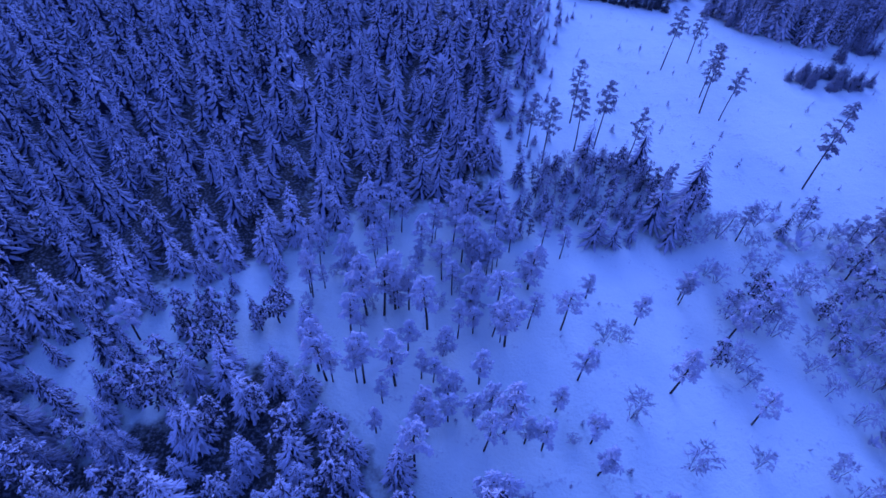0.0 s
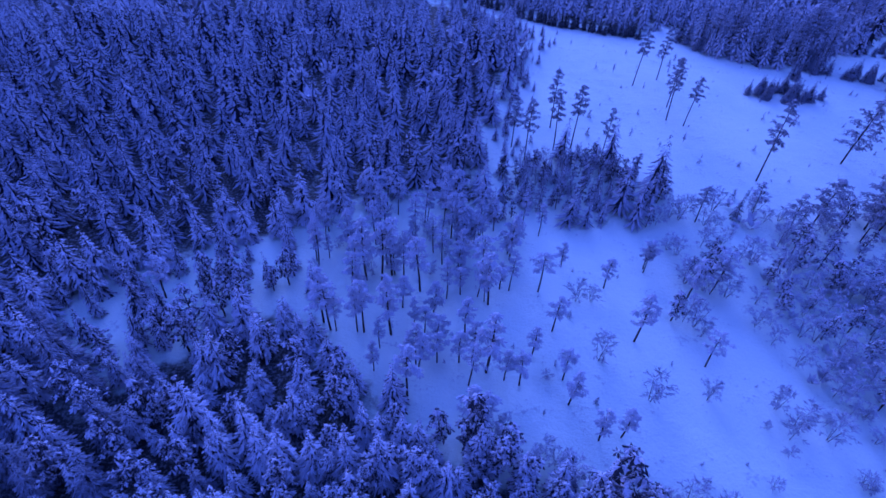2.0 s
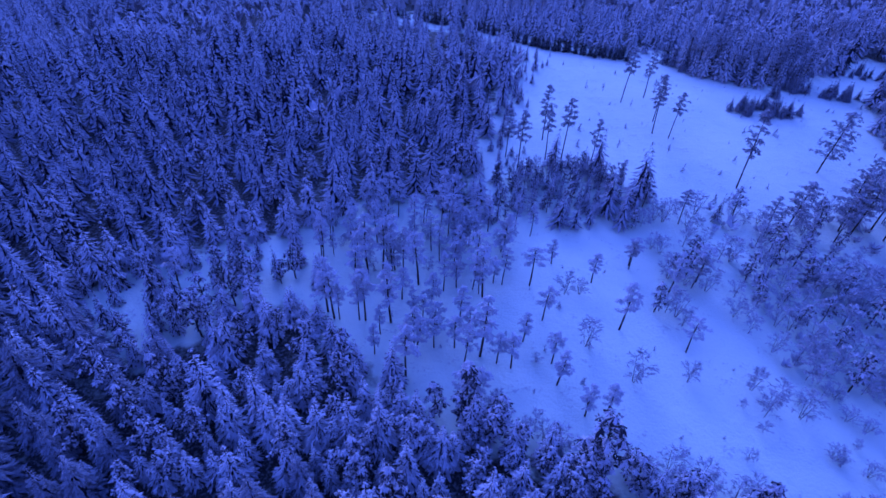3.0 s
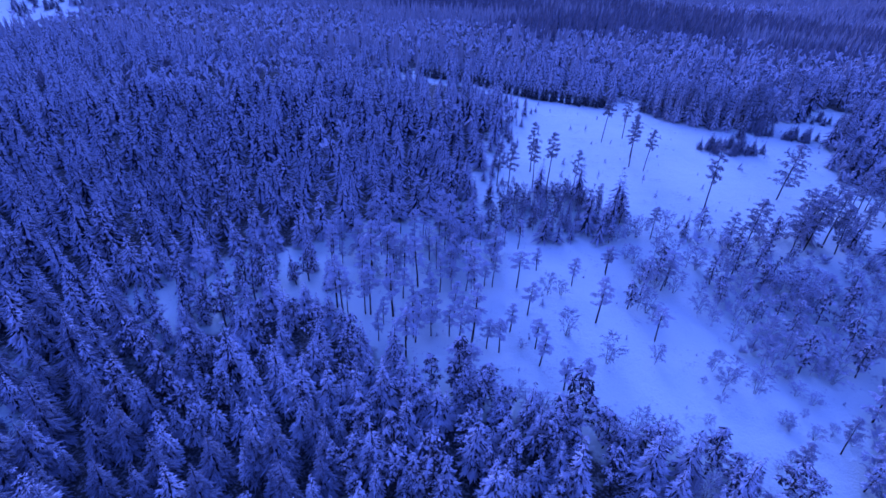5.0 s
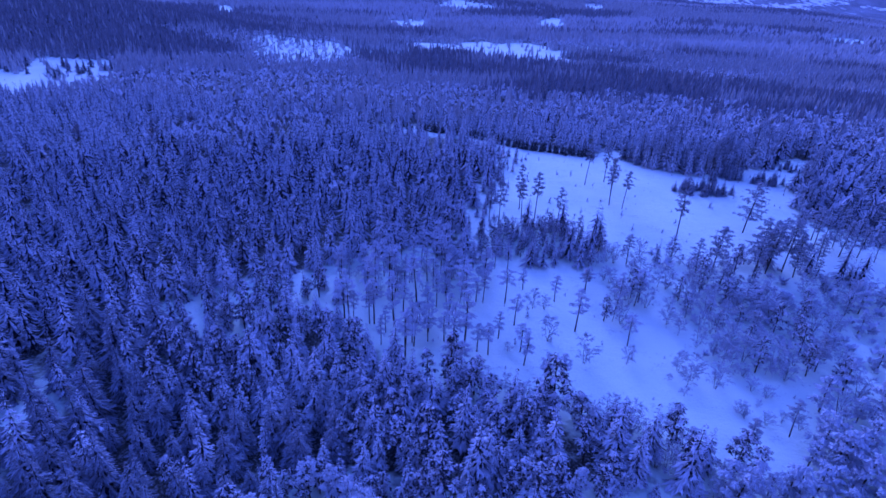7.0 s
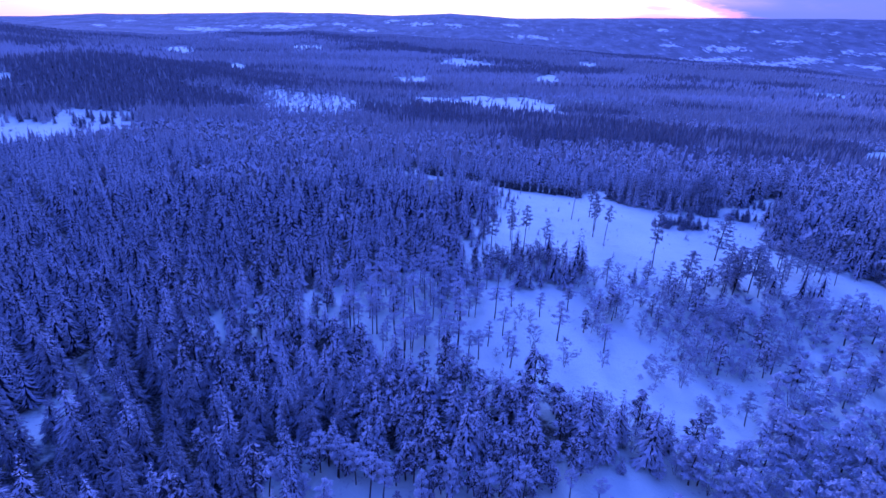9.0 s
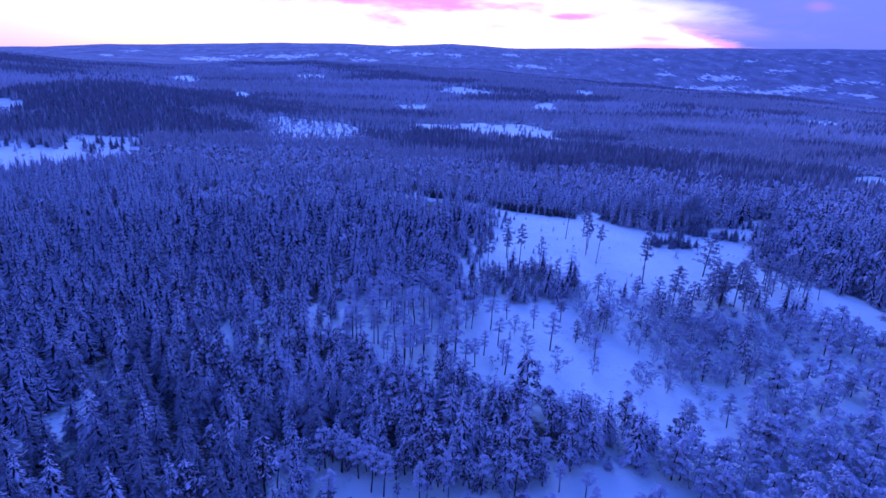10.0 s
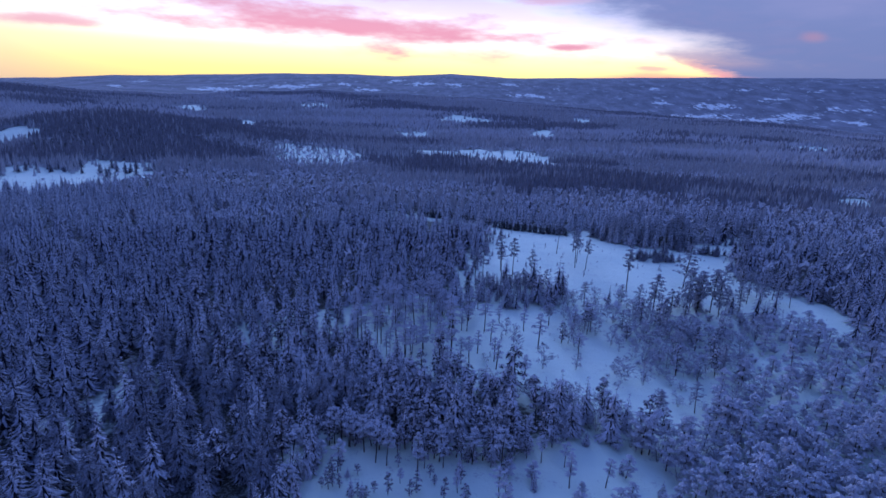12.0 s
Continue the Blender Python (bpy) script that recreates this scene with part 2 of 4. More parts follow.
SPRUCE_SPARE = snowy_needles("hazed_thinly_snowed_spruce", (0.155, 0.155, 0.20), (0.54, 0.54, 0.64), 0.12, 0.9, 0.10, 0.4, 1.0, vary=0.55)
SPRUCE_EDGE = snowy_needles("dark_edge_needles", (0.012, 0.014, 0.028), (0.29, 0.30, 0.38), 0.56, 3.4, 0.06, 1.0, 0.6)
SPRUCE_DARK = snowy_needles("dark_spruce_needles", (0.012, 0.015, 0.020), (0.24, 0.26, 0.32), 0.82, 2.4, 0.04, 0.8, 0.5)
PINE = snowy_needles("frosted_pine_needles", (0.055, 0.06, 0.09), (0.52, 0.53, 0.64), 0.30, 4.0, 0.30, 1.1, 0.7)
PINE_LADEN = snowy_needles("laden_pine_needles", (0.009, 0.011, 0.026), (0.63, 0.63, 0.75), 0.74, 4.2, 0.03, 0.7, 0.32, uneven=0.6)
PINE_THIN = snowy_needles("thinly_snowed_pine_needles", (0.018, 0.022, 0.038), (0.42, 0.43, 0.52), 0.50, 4.0, 0.18, 1.1, 0.6)
FROST = snowy_needles("frosted_twigs", (0.22, 0.215, 0.28), (0.54, 0.55, 0.65), 0.30, 3.0, 0.5)
FROST_WOOD = snowy_needles("frosted_birch_wood", (0.28, 0.275, 0.33), (0.57, 0.57, 0.65), 0.24, 1.6, 0.4, 0.3)
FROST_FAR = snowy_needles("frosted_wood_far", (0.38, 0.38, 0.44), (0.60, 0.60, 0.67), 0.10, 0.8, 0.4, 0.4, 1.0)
BARK_DARK = bark("dark_bark", (0.018, 0.015, 0.014), (0.05, 0.04, 0.035))
BARK_BIRCH = bark("grey_frosted_bark", (0.07, 0.06, 0.065), (0.22, 0.21, 0.22))

# ---- terrain ----
RIDGE_AZ = (-180, -60, -40.5, -36.8, -32.7, -28.3, -23.6, -18.5, -13.2, -7.8, -5.5, -2.2, 0.6, 3.4, 8.9, 14.1, 21.4, 28.0, 34.4, 60, 180)
RIDGE_Z = (150, 60, 59, 77, 106, 123, 147, 171, 186, 188, 199, 222, 214, 205, 220, 235, 253, 261, 267, 260, 150)
MID_AZ = (-180, -60, -40.5, -34.9, -28.5, -18.6, -15.4, -7.7, 0.7, 6.4, 9.1, 14.5, 19.6, 28.7, 32.8, 45, 180)
MID_Z = (20, 45, 45, 33, 27, 49, 57, 56, 50, 40, 34, 25, 18, 11, -6, -10, 20)
VALLEY_AZ = (-180, -30, 0, 25, 60, 180)
VALLEY_Z = (10, 25, 10, -28, -34, 10)


def ground_z(x, y):
    """Height of the ground: a shallow bowl, gentle swells, a low hill, a middle ridge, a valley and a far ridge."""
    x, y = np.asarray(x, float), np.asarray(y, float)
    z = -10.6 + 5.6 * np.exp(-((x - 90) ** 2 + (y - 165) ** 2) / (2 * 75 ** 2))
    z = z + 0.5 * np.sin(x / 23 + 1) * np.cos(y / 31) + 0.25 * np.sin(x / 9.0 + y / 13.0)
    dx, dy = x - 15, y + 128
    r, az = np.hypot(dx, dy), np.degrees(np.arctan2(dx, dy))
    z = z + 36 * np.exp(-((x + 475) / 190) ** 2 - ((y - 640) / 150) ** 2)
    z = z + np.clip((r - 350) / 900, 0, 1) * (3 * np.sin(x / 130) * np.cos(y / 170 + 1) + 4 * np.sin(x / 300 + 2 + y / 400))
    mid = np.interp(az, MID_AZ, MID_Z) + 1.5 * np.sin(az * 0.8 + 1)
    low = np.interp(az, VALLEY_AZ, VALLEY_Z)
    top = np.interp(az, RIDGE_AZ, RIDGE_Z) + 1.2 * np.sin(az * 0.9) + 0.5 * np.sin(az * 2.1 + 1)
    s = lambda a, b: np.clip((r - a) / (b - a), 0, 1) ** 2 * (3 - 2 * np.clip((r - a) / (b - a), 0, 1))
    z = z + (mid - z) * s(1150, 2200)
    z = z + (low - z) * s(2300, 2800)
    z = z + (top - z) * s(2750, 4560)
    return z - (r > 4600) * (r - 4600) * 0.5


# ---- open ground: outlines and far fields ----
UPPER = [(11, 105), (14, 122), (18, 143), (23, 166), (29, 194), (34, 213), (29, 224), (31, 232), (46, 224), (60, 219), (77, 213), (88, 222), (102, 226), (94, 206), (99, 197), (116, 186), (124, 184), (143, 188), (148, 196), (165, 206), (196, 236), (208, 232), (186, 200), (172, 184), (163, 178), (158, 165), (150, 150), (146, 134), (164, 128), (181, 101), (170, 78), (155, 81), (131, 97), (114, 96), (94, 91), (74, 95), (60, 103), (38, 122), (25, 112)]
THICKET = [(15, 105), (26, 115), (42, 113), (54, 109), (52, 98), (42, 90), (16, 88)]
LOWER = [(-33, 78), (-22, 89), (-8, 96), (15, 87), (50, 86), (58, 76), (51, 55), (62, 50), (80, 55), (74, 41), (95, 34), (90, 18), (79, 4), (62, 9), (48, 15), (38, 17), (28, 20), (22, 24), (9, 28), (0, 28), (-5, 36), (-14, 43), (-18, 49)]
SHRUBS = [(50, 86), (61, 101), (95, 94), (111, 95), (125, 90), (138, 85), (106, 35), (95, 34), (74, 41), (80, 55), (62, 50), (51, 55), (58, 76)]
WEST = [(-77, 54), (-70, 61), (-61, 64), (-53, 68), (-41, 74), (-34, 73), (-26, 61), (-32, 56), (-46, 50), (-52, 42), (-60, 36), (-70, 42)]
FRONT = [(-25, -9), (-14, -3), (-2, -6), (9, -10), (36, -6), (46, 1), (55, 2), (62, -4), (66, -14), (78, -28), (88, -60), (28, -70), (-30, -60), (-22, -28)]
MIRE = [(64, 1), (79, 4), (90, 18), (95, 34), (106, 35), (138, 85), (155, 81), (185, 60), (160, -10), (120, -45), (88, -60), (78, -28), (66, -14), (58, -2)]
HEDGE = [(-40, 272), (12, 252), (31, 234), (60, 221), (78, 214), (76, 207), (45, 216), (30, 225), (10, 244), (-42, 265)]
LOW_WOOD = [(-45, 264), (4, 242), (26, 222), (36, 212), (31, 190), (-10, 200), (-50, 225)]
TRACK = [(-85, 29), (-88, 28), (-86, 14), (-82, 5), (-88, -6), (-85, -11), (-78, -3), (-80, 15)]
OPEN = (UPPER, THICKET, LOWER, SHRUBS, WEST, FRONT, MIRE, HEDGE, TRACK)
# x, y, half width, half depth
FIELDS = [(42, 698, 112, 95), (190, 765, 48, 18), (-107, 1067, 42, 92), (179, 1173, 30, 102), (347, 1577, 29, 106), (-4, 1415, 72, 75), (-755, 1404, 40, 122), (-468, 1082, 22, 85), (-730, 1672, 44, 104), (-532, 525, 24, 45), (386, 413, 17, 38), (720, 1067, 42, 55), (-461, 1535, 50, 86)]
FIELD_WEST = [(-422, 378), (-406, 388), (-377, 378), (-345, 362), (-373, 411), (-369, 433), (-353, 429), (-315, 433), (-276, 372), (-284, 318), (-298, 296), (-313, 275), (-354, 272)]
# far fields on the slopes and along the valley: x, y, half width, half depth
SLOPE_FIELDS = [(-1804, 2706, 38, 56), (-1870, 3060, 35, 46), (-1372, 2858, 119, 68), (-1272, 3124, 88, 32), (-1062, 3204, 125, 59), (-957, 3349, 88, 28), (-796, 3451, 39, 43), (-630, 3294, 81, 41), (-516, 3778, 44, 56), (-319, 3643, 90, 45), (-103, 3584, 56, 51), (256, 3766, 64, 38), (318, 3369, 85, 35), (412, 3331, 56, 33), (555, 3558, 21, 30)]
VALLEY_FIELDS = [(1138, 3530, 38, 31), (1317, 3028, 100, 53), (1627, 3367, 30, 32), (1660, 3102, 72, 21), (1797, 3364, 32, 20), (1122, 2791, 206, 32), (1370, 2688, 181, 38), (1595, 2733, 106, 45), (1817, 2816, 61, 21), (1754, 2571, 78, 26), (1926, 3179, 48, 17), (1944, 2772, 60, 21), (1079, 3151, 62, 26)]
BOG = [(-175, 590, 60, 90), (-90, 600, 30, 40)]


def inside(poly, x, y):
    hit = np.zeros(len(x), bool)
    for (ax, ay), (bx, by) in zip(poly, poly[1:] + poly[:1]):
        if ay != by:
            hit ^= ((ay > y) != (by > y)) & (x < (bx - ax) * (y - ay) / (by - ay) + ax)
    return hit


# pale frosted birch woods and one dark wooded hill: x, y, half width, half depth
PALE = [(240, 190, 60, 75), (196, 236, 32, 16), (150, 262, 60, 14), (-99, 352, 140, 42), (250, 318, 150, 70), (-203, 560, 95, 120), (72, 326, 80, 32), (211, 790, 130, 50), (-171, 1252, 180, 80), (-800, 1150, 200, 200), (539, 1151, 330, 70)]
# stands that get the darker spruce tone
DARKER_STANDS = [(-45, -22, 40, 30), (195, 160, 45, 62), (-75, 165, 60, 50), (-105, 45, 62, 70), (-75, 0, 65, 50), (-140, 120, 70, 55), (10, 165, 25, 30)]
HILL = [(-440, 600, 160, 120), (-330, 500, 90, 70), (-430, 440, 70, 45), (280, 470, 230, 45), (100, 640, 160, 30)]


def in_patches(spots, x, y):
    hit = np.zeros(len(x), bool)
    for fx, fy, w, d in spots:
        k = math.atan2(fx - 15, fy + 128)
        px, py = (x - fx) * math.cos(k) - (y - fy) * math.sin(k), (x - fx) * math.sin(k) + (y - fy) * math.cos(k)
        a = np.arctan2(py, px)
        hit |= (px / w) ** 2 + (py / d) ** 2 < (1 + 0.16 * np.sin(3 * a + fx) + 0.1 * np.sin(7 * a + fy) + 0.07 * np.sin(13 * a + fx + fy) + 0.05 * np.sin(23 * a + fy)) ** 2
    return hit


def in_field(x, y):
    return in_patches(FIELDS, x, y) | inside(FIELD_WEST, x, y)


# ---- ground ----
def mesh_from(name, verts, faces, mats, smooth_faces=False):
    me = bpy.data.meshes.new(name)
    faces = np.asarray(faces, np.int32)
    k = faces.shape[1]
    me.vertices.add(len(verts))
    me.vertices.foreach_set("co", np.asarray(verts, np.float32).ravel())
    me.loops.add(faces.size)
    me.loops.foreach_set("vertex_index", faces.ravel())
    me.polygons.add(len(faces))
    me.polygons.foreach_set("loop_start", np.arange(0, faces.size, k, dtype=np.int32))
    me.polygons.foreach_set("use_smooth", np.full(len(faces), smooth_faces))
    me.update(calc_edges=True)
    for m in mats if isinstance(mats, (list, tuple)) else [mats]:
        me.materials.append(m)
    return me


def build_ground():
    rings = [0.0] + [r for r in 3.0 * 1.038 ** np.arange(198) if r < 1700] + list(np.arange(1740, 4700, 52.0)) + [4760.0]
    rings = np.array(rings)
    az = np.radians(np.r_[np.arange(-44, 44, 0.24), np.linspace(44, 316, 91)[:-1]])
    n = len(az)
    R, A = np.meshgrid(rings[1:], az, indexing="ij")
    X, Y = 15 + R * np.sin(A), 20 + R * np.cos(A)
    cx, cy = np.array([15.0]), np.array([20.0])
    v = np.r_[np.c_[cx, cy, ground_z(cx, cy)], np.c_[X.ravel(), Y.ravel(), ground_z(X, Y).ravel()]]
    i, j = np.meshgrid(np.arange(len(rings) - 2), np.arange(n), indexing="ij")
    q = lambda a, b: (1 + a * n + b % n).ravel()
    quads = np.c_[q(i, j), q(i + 1, j), q(i + 1, j + 1), q(i, j + 1)]
    tri = np.c_[np.zeros(n, int), 1 + np.arange(n), 1 + (np.arange(n) + 1) % n]
    faces = np.r_[np.c_[quads[:, 0], quads[:, 2], quads[:, 1]], np.c_[quads[:, 0], quads[:, 3], quads[:, 2]], np.c_[tri[:, 0], tri[:, 2], tri[:, 1]]]
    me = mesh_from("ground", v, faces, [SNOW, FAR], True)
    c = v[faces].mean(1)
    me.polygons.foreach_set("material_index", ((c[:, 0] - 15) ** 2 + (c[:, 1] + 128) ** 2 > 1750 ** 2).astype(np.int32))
    # snow-poor needle litter and moss under the dense woods, darkened for the gaps' shade
    shaded_litter = np.zeros(len(v))
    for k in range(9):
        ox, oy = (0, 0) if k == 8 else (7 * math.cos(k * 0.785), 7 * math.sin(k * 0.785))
        shaded_litter += ~np.any([inside(p, v[:, 0] + ox, v[:, 1] + oy) for p in OPEN], axis=0) & ~in_field(v[:, 0] + ox, v[:, 1] + oy) & ~in_patches(BOG, v[:, 0] + ox, v[:, 1] + oy)
    me.attributes.new("shaded_litter", "FLOAT", "POINT").data.foreach_set("value", (shaded_litter / 9).astype(np.float32))
    open_land = np.zeros(len(v))
    for fx, fy, w, d in SLOPE_FIELDS + VALLEY_FIELDS:
        k = math.atan2(fx - 15, fy + 128) + 0.5 * math.sin(fx + fy)
        px, py = (v[:, 0] - fx) * math.cos(k) - (v[:, 1] - fy) * math.sin(k), (v[:, 0] - fx) * math.sin(k) + (v[:, 1] - fy) * math.cos(k)
        open_land = np.maximum(open_land, np.clip(1.5 - np.hypot(px / w, py / (1.5 * d)), 0, 1))
    me.attributes.new("field", "FLOAT", "POINT").data.foreach_set("value", open_land.astype(np.float32))
    return tagged(new("ground", me), "snow-covered ground running out to wooded hills", "ground", kind="structure")


build_ground()


# ---- tree forms ----
class Form:
    """Triangles gathered for one mesh."""

    def __init__(self):
        self.v, self.f = [], []

    def add(self, pts, tris):
        k = len(self.v)
        self.v += [tuple(p) for p in pts]
        self.f += [(a + k, b + k, c + k) for a, b, c in tris]

    def blade(self, base, az, length, width, rise, droop, keel=0.35, under=True):
        """A laden bough: a ridged, drooping leaf of a shape, wide in the middle."""
        d, s = Vector((math.cos(az), math.sin(az), 0)), Vector((-math.sin(az), math.cos(az), 0))
        base = Vector(base)
        mid = base + d * length * 0.55 + Vector((0, 0, length * rise))
        tip = base + d * length + Vector((0, 0, length * (rise - droop)))
        low = Vector((0, 0, -width * keel))
        self.add([base, mid, tip, mid + s * width / 2 + low, mid - s * width / 2 + low],
                 [(0, 1, 3), (0, 4, 1), (1, 2, 3), (1, 4, 2)] + ([(0, 3, 4), (3, 2, 4)] if under else []))

    def lobe(self, base, az, length, width, slope, sag=0.55):
        """A snow-laden bough: a bright ridge that runs out and down, with flanks that hang from it."""
        d, s = Vector((math.cos(az), math.sin(az), 0)), Vector((-math.sin(az), math.cos(az), 0))
        base = Vector(base)
        mid = base + d * length * 0.58 + Vector((0, 0, -length * 0.58 * slope * 0.6))
        tip = base + d * length + Vector((0, 0, -length * slope))
        low = Vector((0, 0, -width * sag))
        self.add([base, mid, tip, mid + s * width / 2 + low, mid - s * width / 2 + low], [(0, 3, 1), (0, 1, 4), (1, 3, 2), (1, 2, 4)])

    def flap(self, base, az, length, width, slope):
        """A plainer laden bough of two faces."""
        d, s = Vector((math.cos(az), math.sin(az), 0)), Vector((-math.sin(az), math.cos(az), 0))
        base = Vector(base)
        mid = base + d * length * 0.6 - Vector((0, 0, length * 0.55 * slope + width * 0.5))
        self.add([base, base + d * length - Vector((0, 0, length * slope)), mid + s * width / 2, mid - s * width / 2], [(0, 2, 1), (0, 1, 3)])

    def spray(self, rng, at, r, n=6):
        """A tuft of laden needles: short drooping fingers that fan out from one point, each of two faces."""
        at, a0 = Vector(at), rng.uniform(0, 6.28)
        for k in range(n):
            a = a0 + 6.283 * (k + rng.uniform(-0.3, 0.3)) / n
            L, w = r * rng.uniform(0.8, 1.35), r * rng.uniform(0.42, 0.62)
            self.flap(at + Vector((0, 0, r * rng.uniform(0.1, 0.35))), a, L, w, rng.uniform(0.25, 1.0))

    def stick(self, a, b, ra, rb, sides=4):
        a, b = Vector(a), Vector(b)
        d = (b - a).normalized()
        u = d.orthogonal().normalized()
        w = d.cross(u)
        ring = [(math.cos(2 * math.pi * i / sides), math.sin(2 * math.pi * i / sides)) for i in range(sides)]
        pts = [a + (u * c + w * s) * ra for c, s in ring] + [b + (u * c + w * s) * rb for c, s in ring]
        tris = []
        for i in range(sides):
            j = (i + 1) % sides
            tris += [(i, j, sides + j), (i, sides + j, sides + i)]
        self.add(pts, tris)

    def twig(self, a, b, r):
        a, b = Vector(a), Vector(b)
        d = (b - a).normalized()
        u = d.orthogonal().normalized()
        w = d.cross(u)
        self.add([a + u * r, a - u * r * 0.5 + w * r * 0.87, a - u * r * 0.5 - w * r * 0.87, b], [(0, 1, 3), (1, 2, 3), (2, 0, 3)])

    def sliver(self, a, b, w, turn):
        """One fine twig."""
        a, b = Vector(a), Vector(b)
        d = (b - a).normalized()
        u = d.orthogonal().normalized()
        u = u * math.cos(turn) + d.cross(u) * math.sin(turn)
        self.add([a + u * w, a - u * w, b], [(0, 1, 2)])

    def mesh(self, name, mat):
        return mesh_from(name, np.array(self.v), np.array(self.f), mat)


def spruce_crown(rng, h=14.0, r=2.1, whorls=15, boughs=8, fingers=True, low=0.05, plain=False):
    """Whorls of laden boughs round a dark core, with gaps between them."""
    f = Form()
    sides, core = 6 if fingers else 5, r * (0.60 if plain else 0.45)
    turn = rng.uniform(0, 6.28)
    lower = [Vector((math.cos(turn + 6.283 * k / sides) * core, math.sin(turn + 6.283 * k / sides) * core, h * low)) for k in range(sides)]
    f.add(lower + [Vector((0, 0, h * 0.74))], [(k, (k + 1) % sides, sides) for k in range(sides)])
    ph, lx, ly = rng.uniform(0, 6.28), rng.uniform(-0.25, 0.25), rng.uniform(-0.25, 0.25)
    for i in range(whorls):
        t = min(1.0, max(0.0, (i + rng.uniform(-0.3, 0.3)) / (whorls - 1)))
        z = h * (low + 0.09 + (0.87 - low) * t ** 0.95)
        reach = r * 1.1 * (1 - t) ** 0.88 * rng.uniform(0.84, 1.14) + 0.30
        n = max(4, round(boughs * (0.5 + 0.5 * (1 - t))))
        turn = rng.uniform(0, 6.28)
        for k in range(n):
            az = turn + 6.283 * (k + rng.uniform(-0.28, 0.28)) / n
            L = reach * (1 + 0.15 * math.sin(2 * az + ph)) * rng.choice((0.72, 0.9, 1.0, 1.1, 1.22))
            slope = 0.72 - 0.22 * t + rng.uniform(-0.16, 0.22)
            zb = z + rng.uniform(-0.35, 0.35) * h / whorls
            w = 0.12 + L * rng.uniform(0.15, 0.24)
            base = Vector((lx * t, ly * t, zb))
            if not fingers:
                f.flap(base, az, L, w * (1.3 if plain else 0.95), slope)
                continue
            f.flap(base, az, L, w * 0.72, slope)
            run = Vector((math.cos(az), math.sin(az), -slope))
            for side in (-1, 1, -1, 1):
                if L > 0.8:
                    f.flap(base + run * L * rng.uniform(0.2, 0.6), az + side * rng.uniform(0.4, 0.8), L * rng.uniform(0.32, 0.52), w * 0.62, slope + rng.uniform(-0.1, 0.35))
    for k in range(3):
        f.lobe((lx, ly, h), turn + 2.1 * k, 0.42, 0.30, 1.3)
    return f


def spruce_trunk(h=14.0):
    f = Form()
    f.stick((0, 0, -0.6), (0, 0, h * 0.5), 0.17, 0.11, 6)
    f.stick((0, 0, h * 0.5), (0, 0, h * 0.9), 0.10, 0.02, 5)
    return f


def envelope(u, shape):
    """Half width of a crown from its foot (u = 0) to its top (u = 1)."""
    if shape == "dome":
        return (0.62 + 1.5 * u) if u < 0.25 else math.sqrt(max(0.0, 1 - ((u - 0.25) / 0.78) ** 2))
    return math.sin(math.pi * min(1.0, 0.12 + 0.88 * u) ** 0.85) * 0.92 + 0.12


def tufted_crown(c, rng, axis, foot, top, spread, shape, limbs, puffs, size):
    """Fills a crown with snow cushions set along limbs; gives the limbs back."""
    out = []
    ph = rng.uniform(0, 6.28)
    for i in range(limbs):
        u = (i + rng.random() * 0.7) / limbs
        az = i * 2.4 + rng.uniform(-0.4, 0.4)
        lobe = 1 + 0.18 * math.sin(2 * az + ph) + 0.12 * math.sin(3 * az - ph)
        L = spread * envelope(u, shape) * lobe * rng.uniform(0.72, 1.1)
        z = foot + (top - foot) * u
        p = axis(z - 0.12 * L)
        tip = axis(z) + Vector((math.cos(az), math.sin(az), -0.12)) * L
        out.append((p, tip))
        for k in range(puffs):
            q = p.lerp(tip, 1.0 - 0.7 * k / puffs) + Vector((rng.gauss(0, 0.3), rng.gauss(0, 0.3), rng.uniform(-0.25, 0.25))) * spread * 0.4
            c.spray(rng, q, size * rng.uniform(0.7, 1.2) * (1.0 - 0.15 * u), 7 if k == 0 else 5)
    c.spray(rng, axis(top - 0.1), size * 0.9, 7)
    return out


def pine_forms(rng, h=18.0, spread=2.1, start=0.55, limbs=13, lean=0.0, puffs=2, shape="egg", size=0.8):
    """A bare trunk with a high crown of snowy cushions."""
    t, c = Form(), Form()
    axis = lambda z: Vector((lean * (z / h) ** 2 + 0.12 * math.sin(5 * z / h + lean * 9), 0.15 * math.sin(4 * z / h + 2), z))
    zs = [-0.6, 0.25 * h, 0.5 * h, 0.75 * h, 0.95 * h]
    for a, e, ra, rb in zip(zs, zs[1:], (0.20, 0.17, 0.14, 0.09), (0.17, 0.14, 0.09, 0.03)):
        t.stick(axis(a), axis(e), ra, rb, 5)
    for p, tip in tufted_crown(c, rng, axis, h * start, h, spread, shape, limbs, puffs, size):
        t.twig(p, p.lerp(tip, 0.95), 0.06)
    return t, c


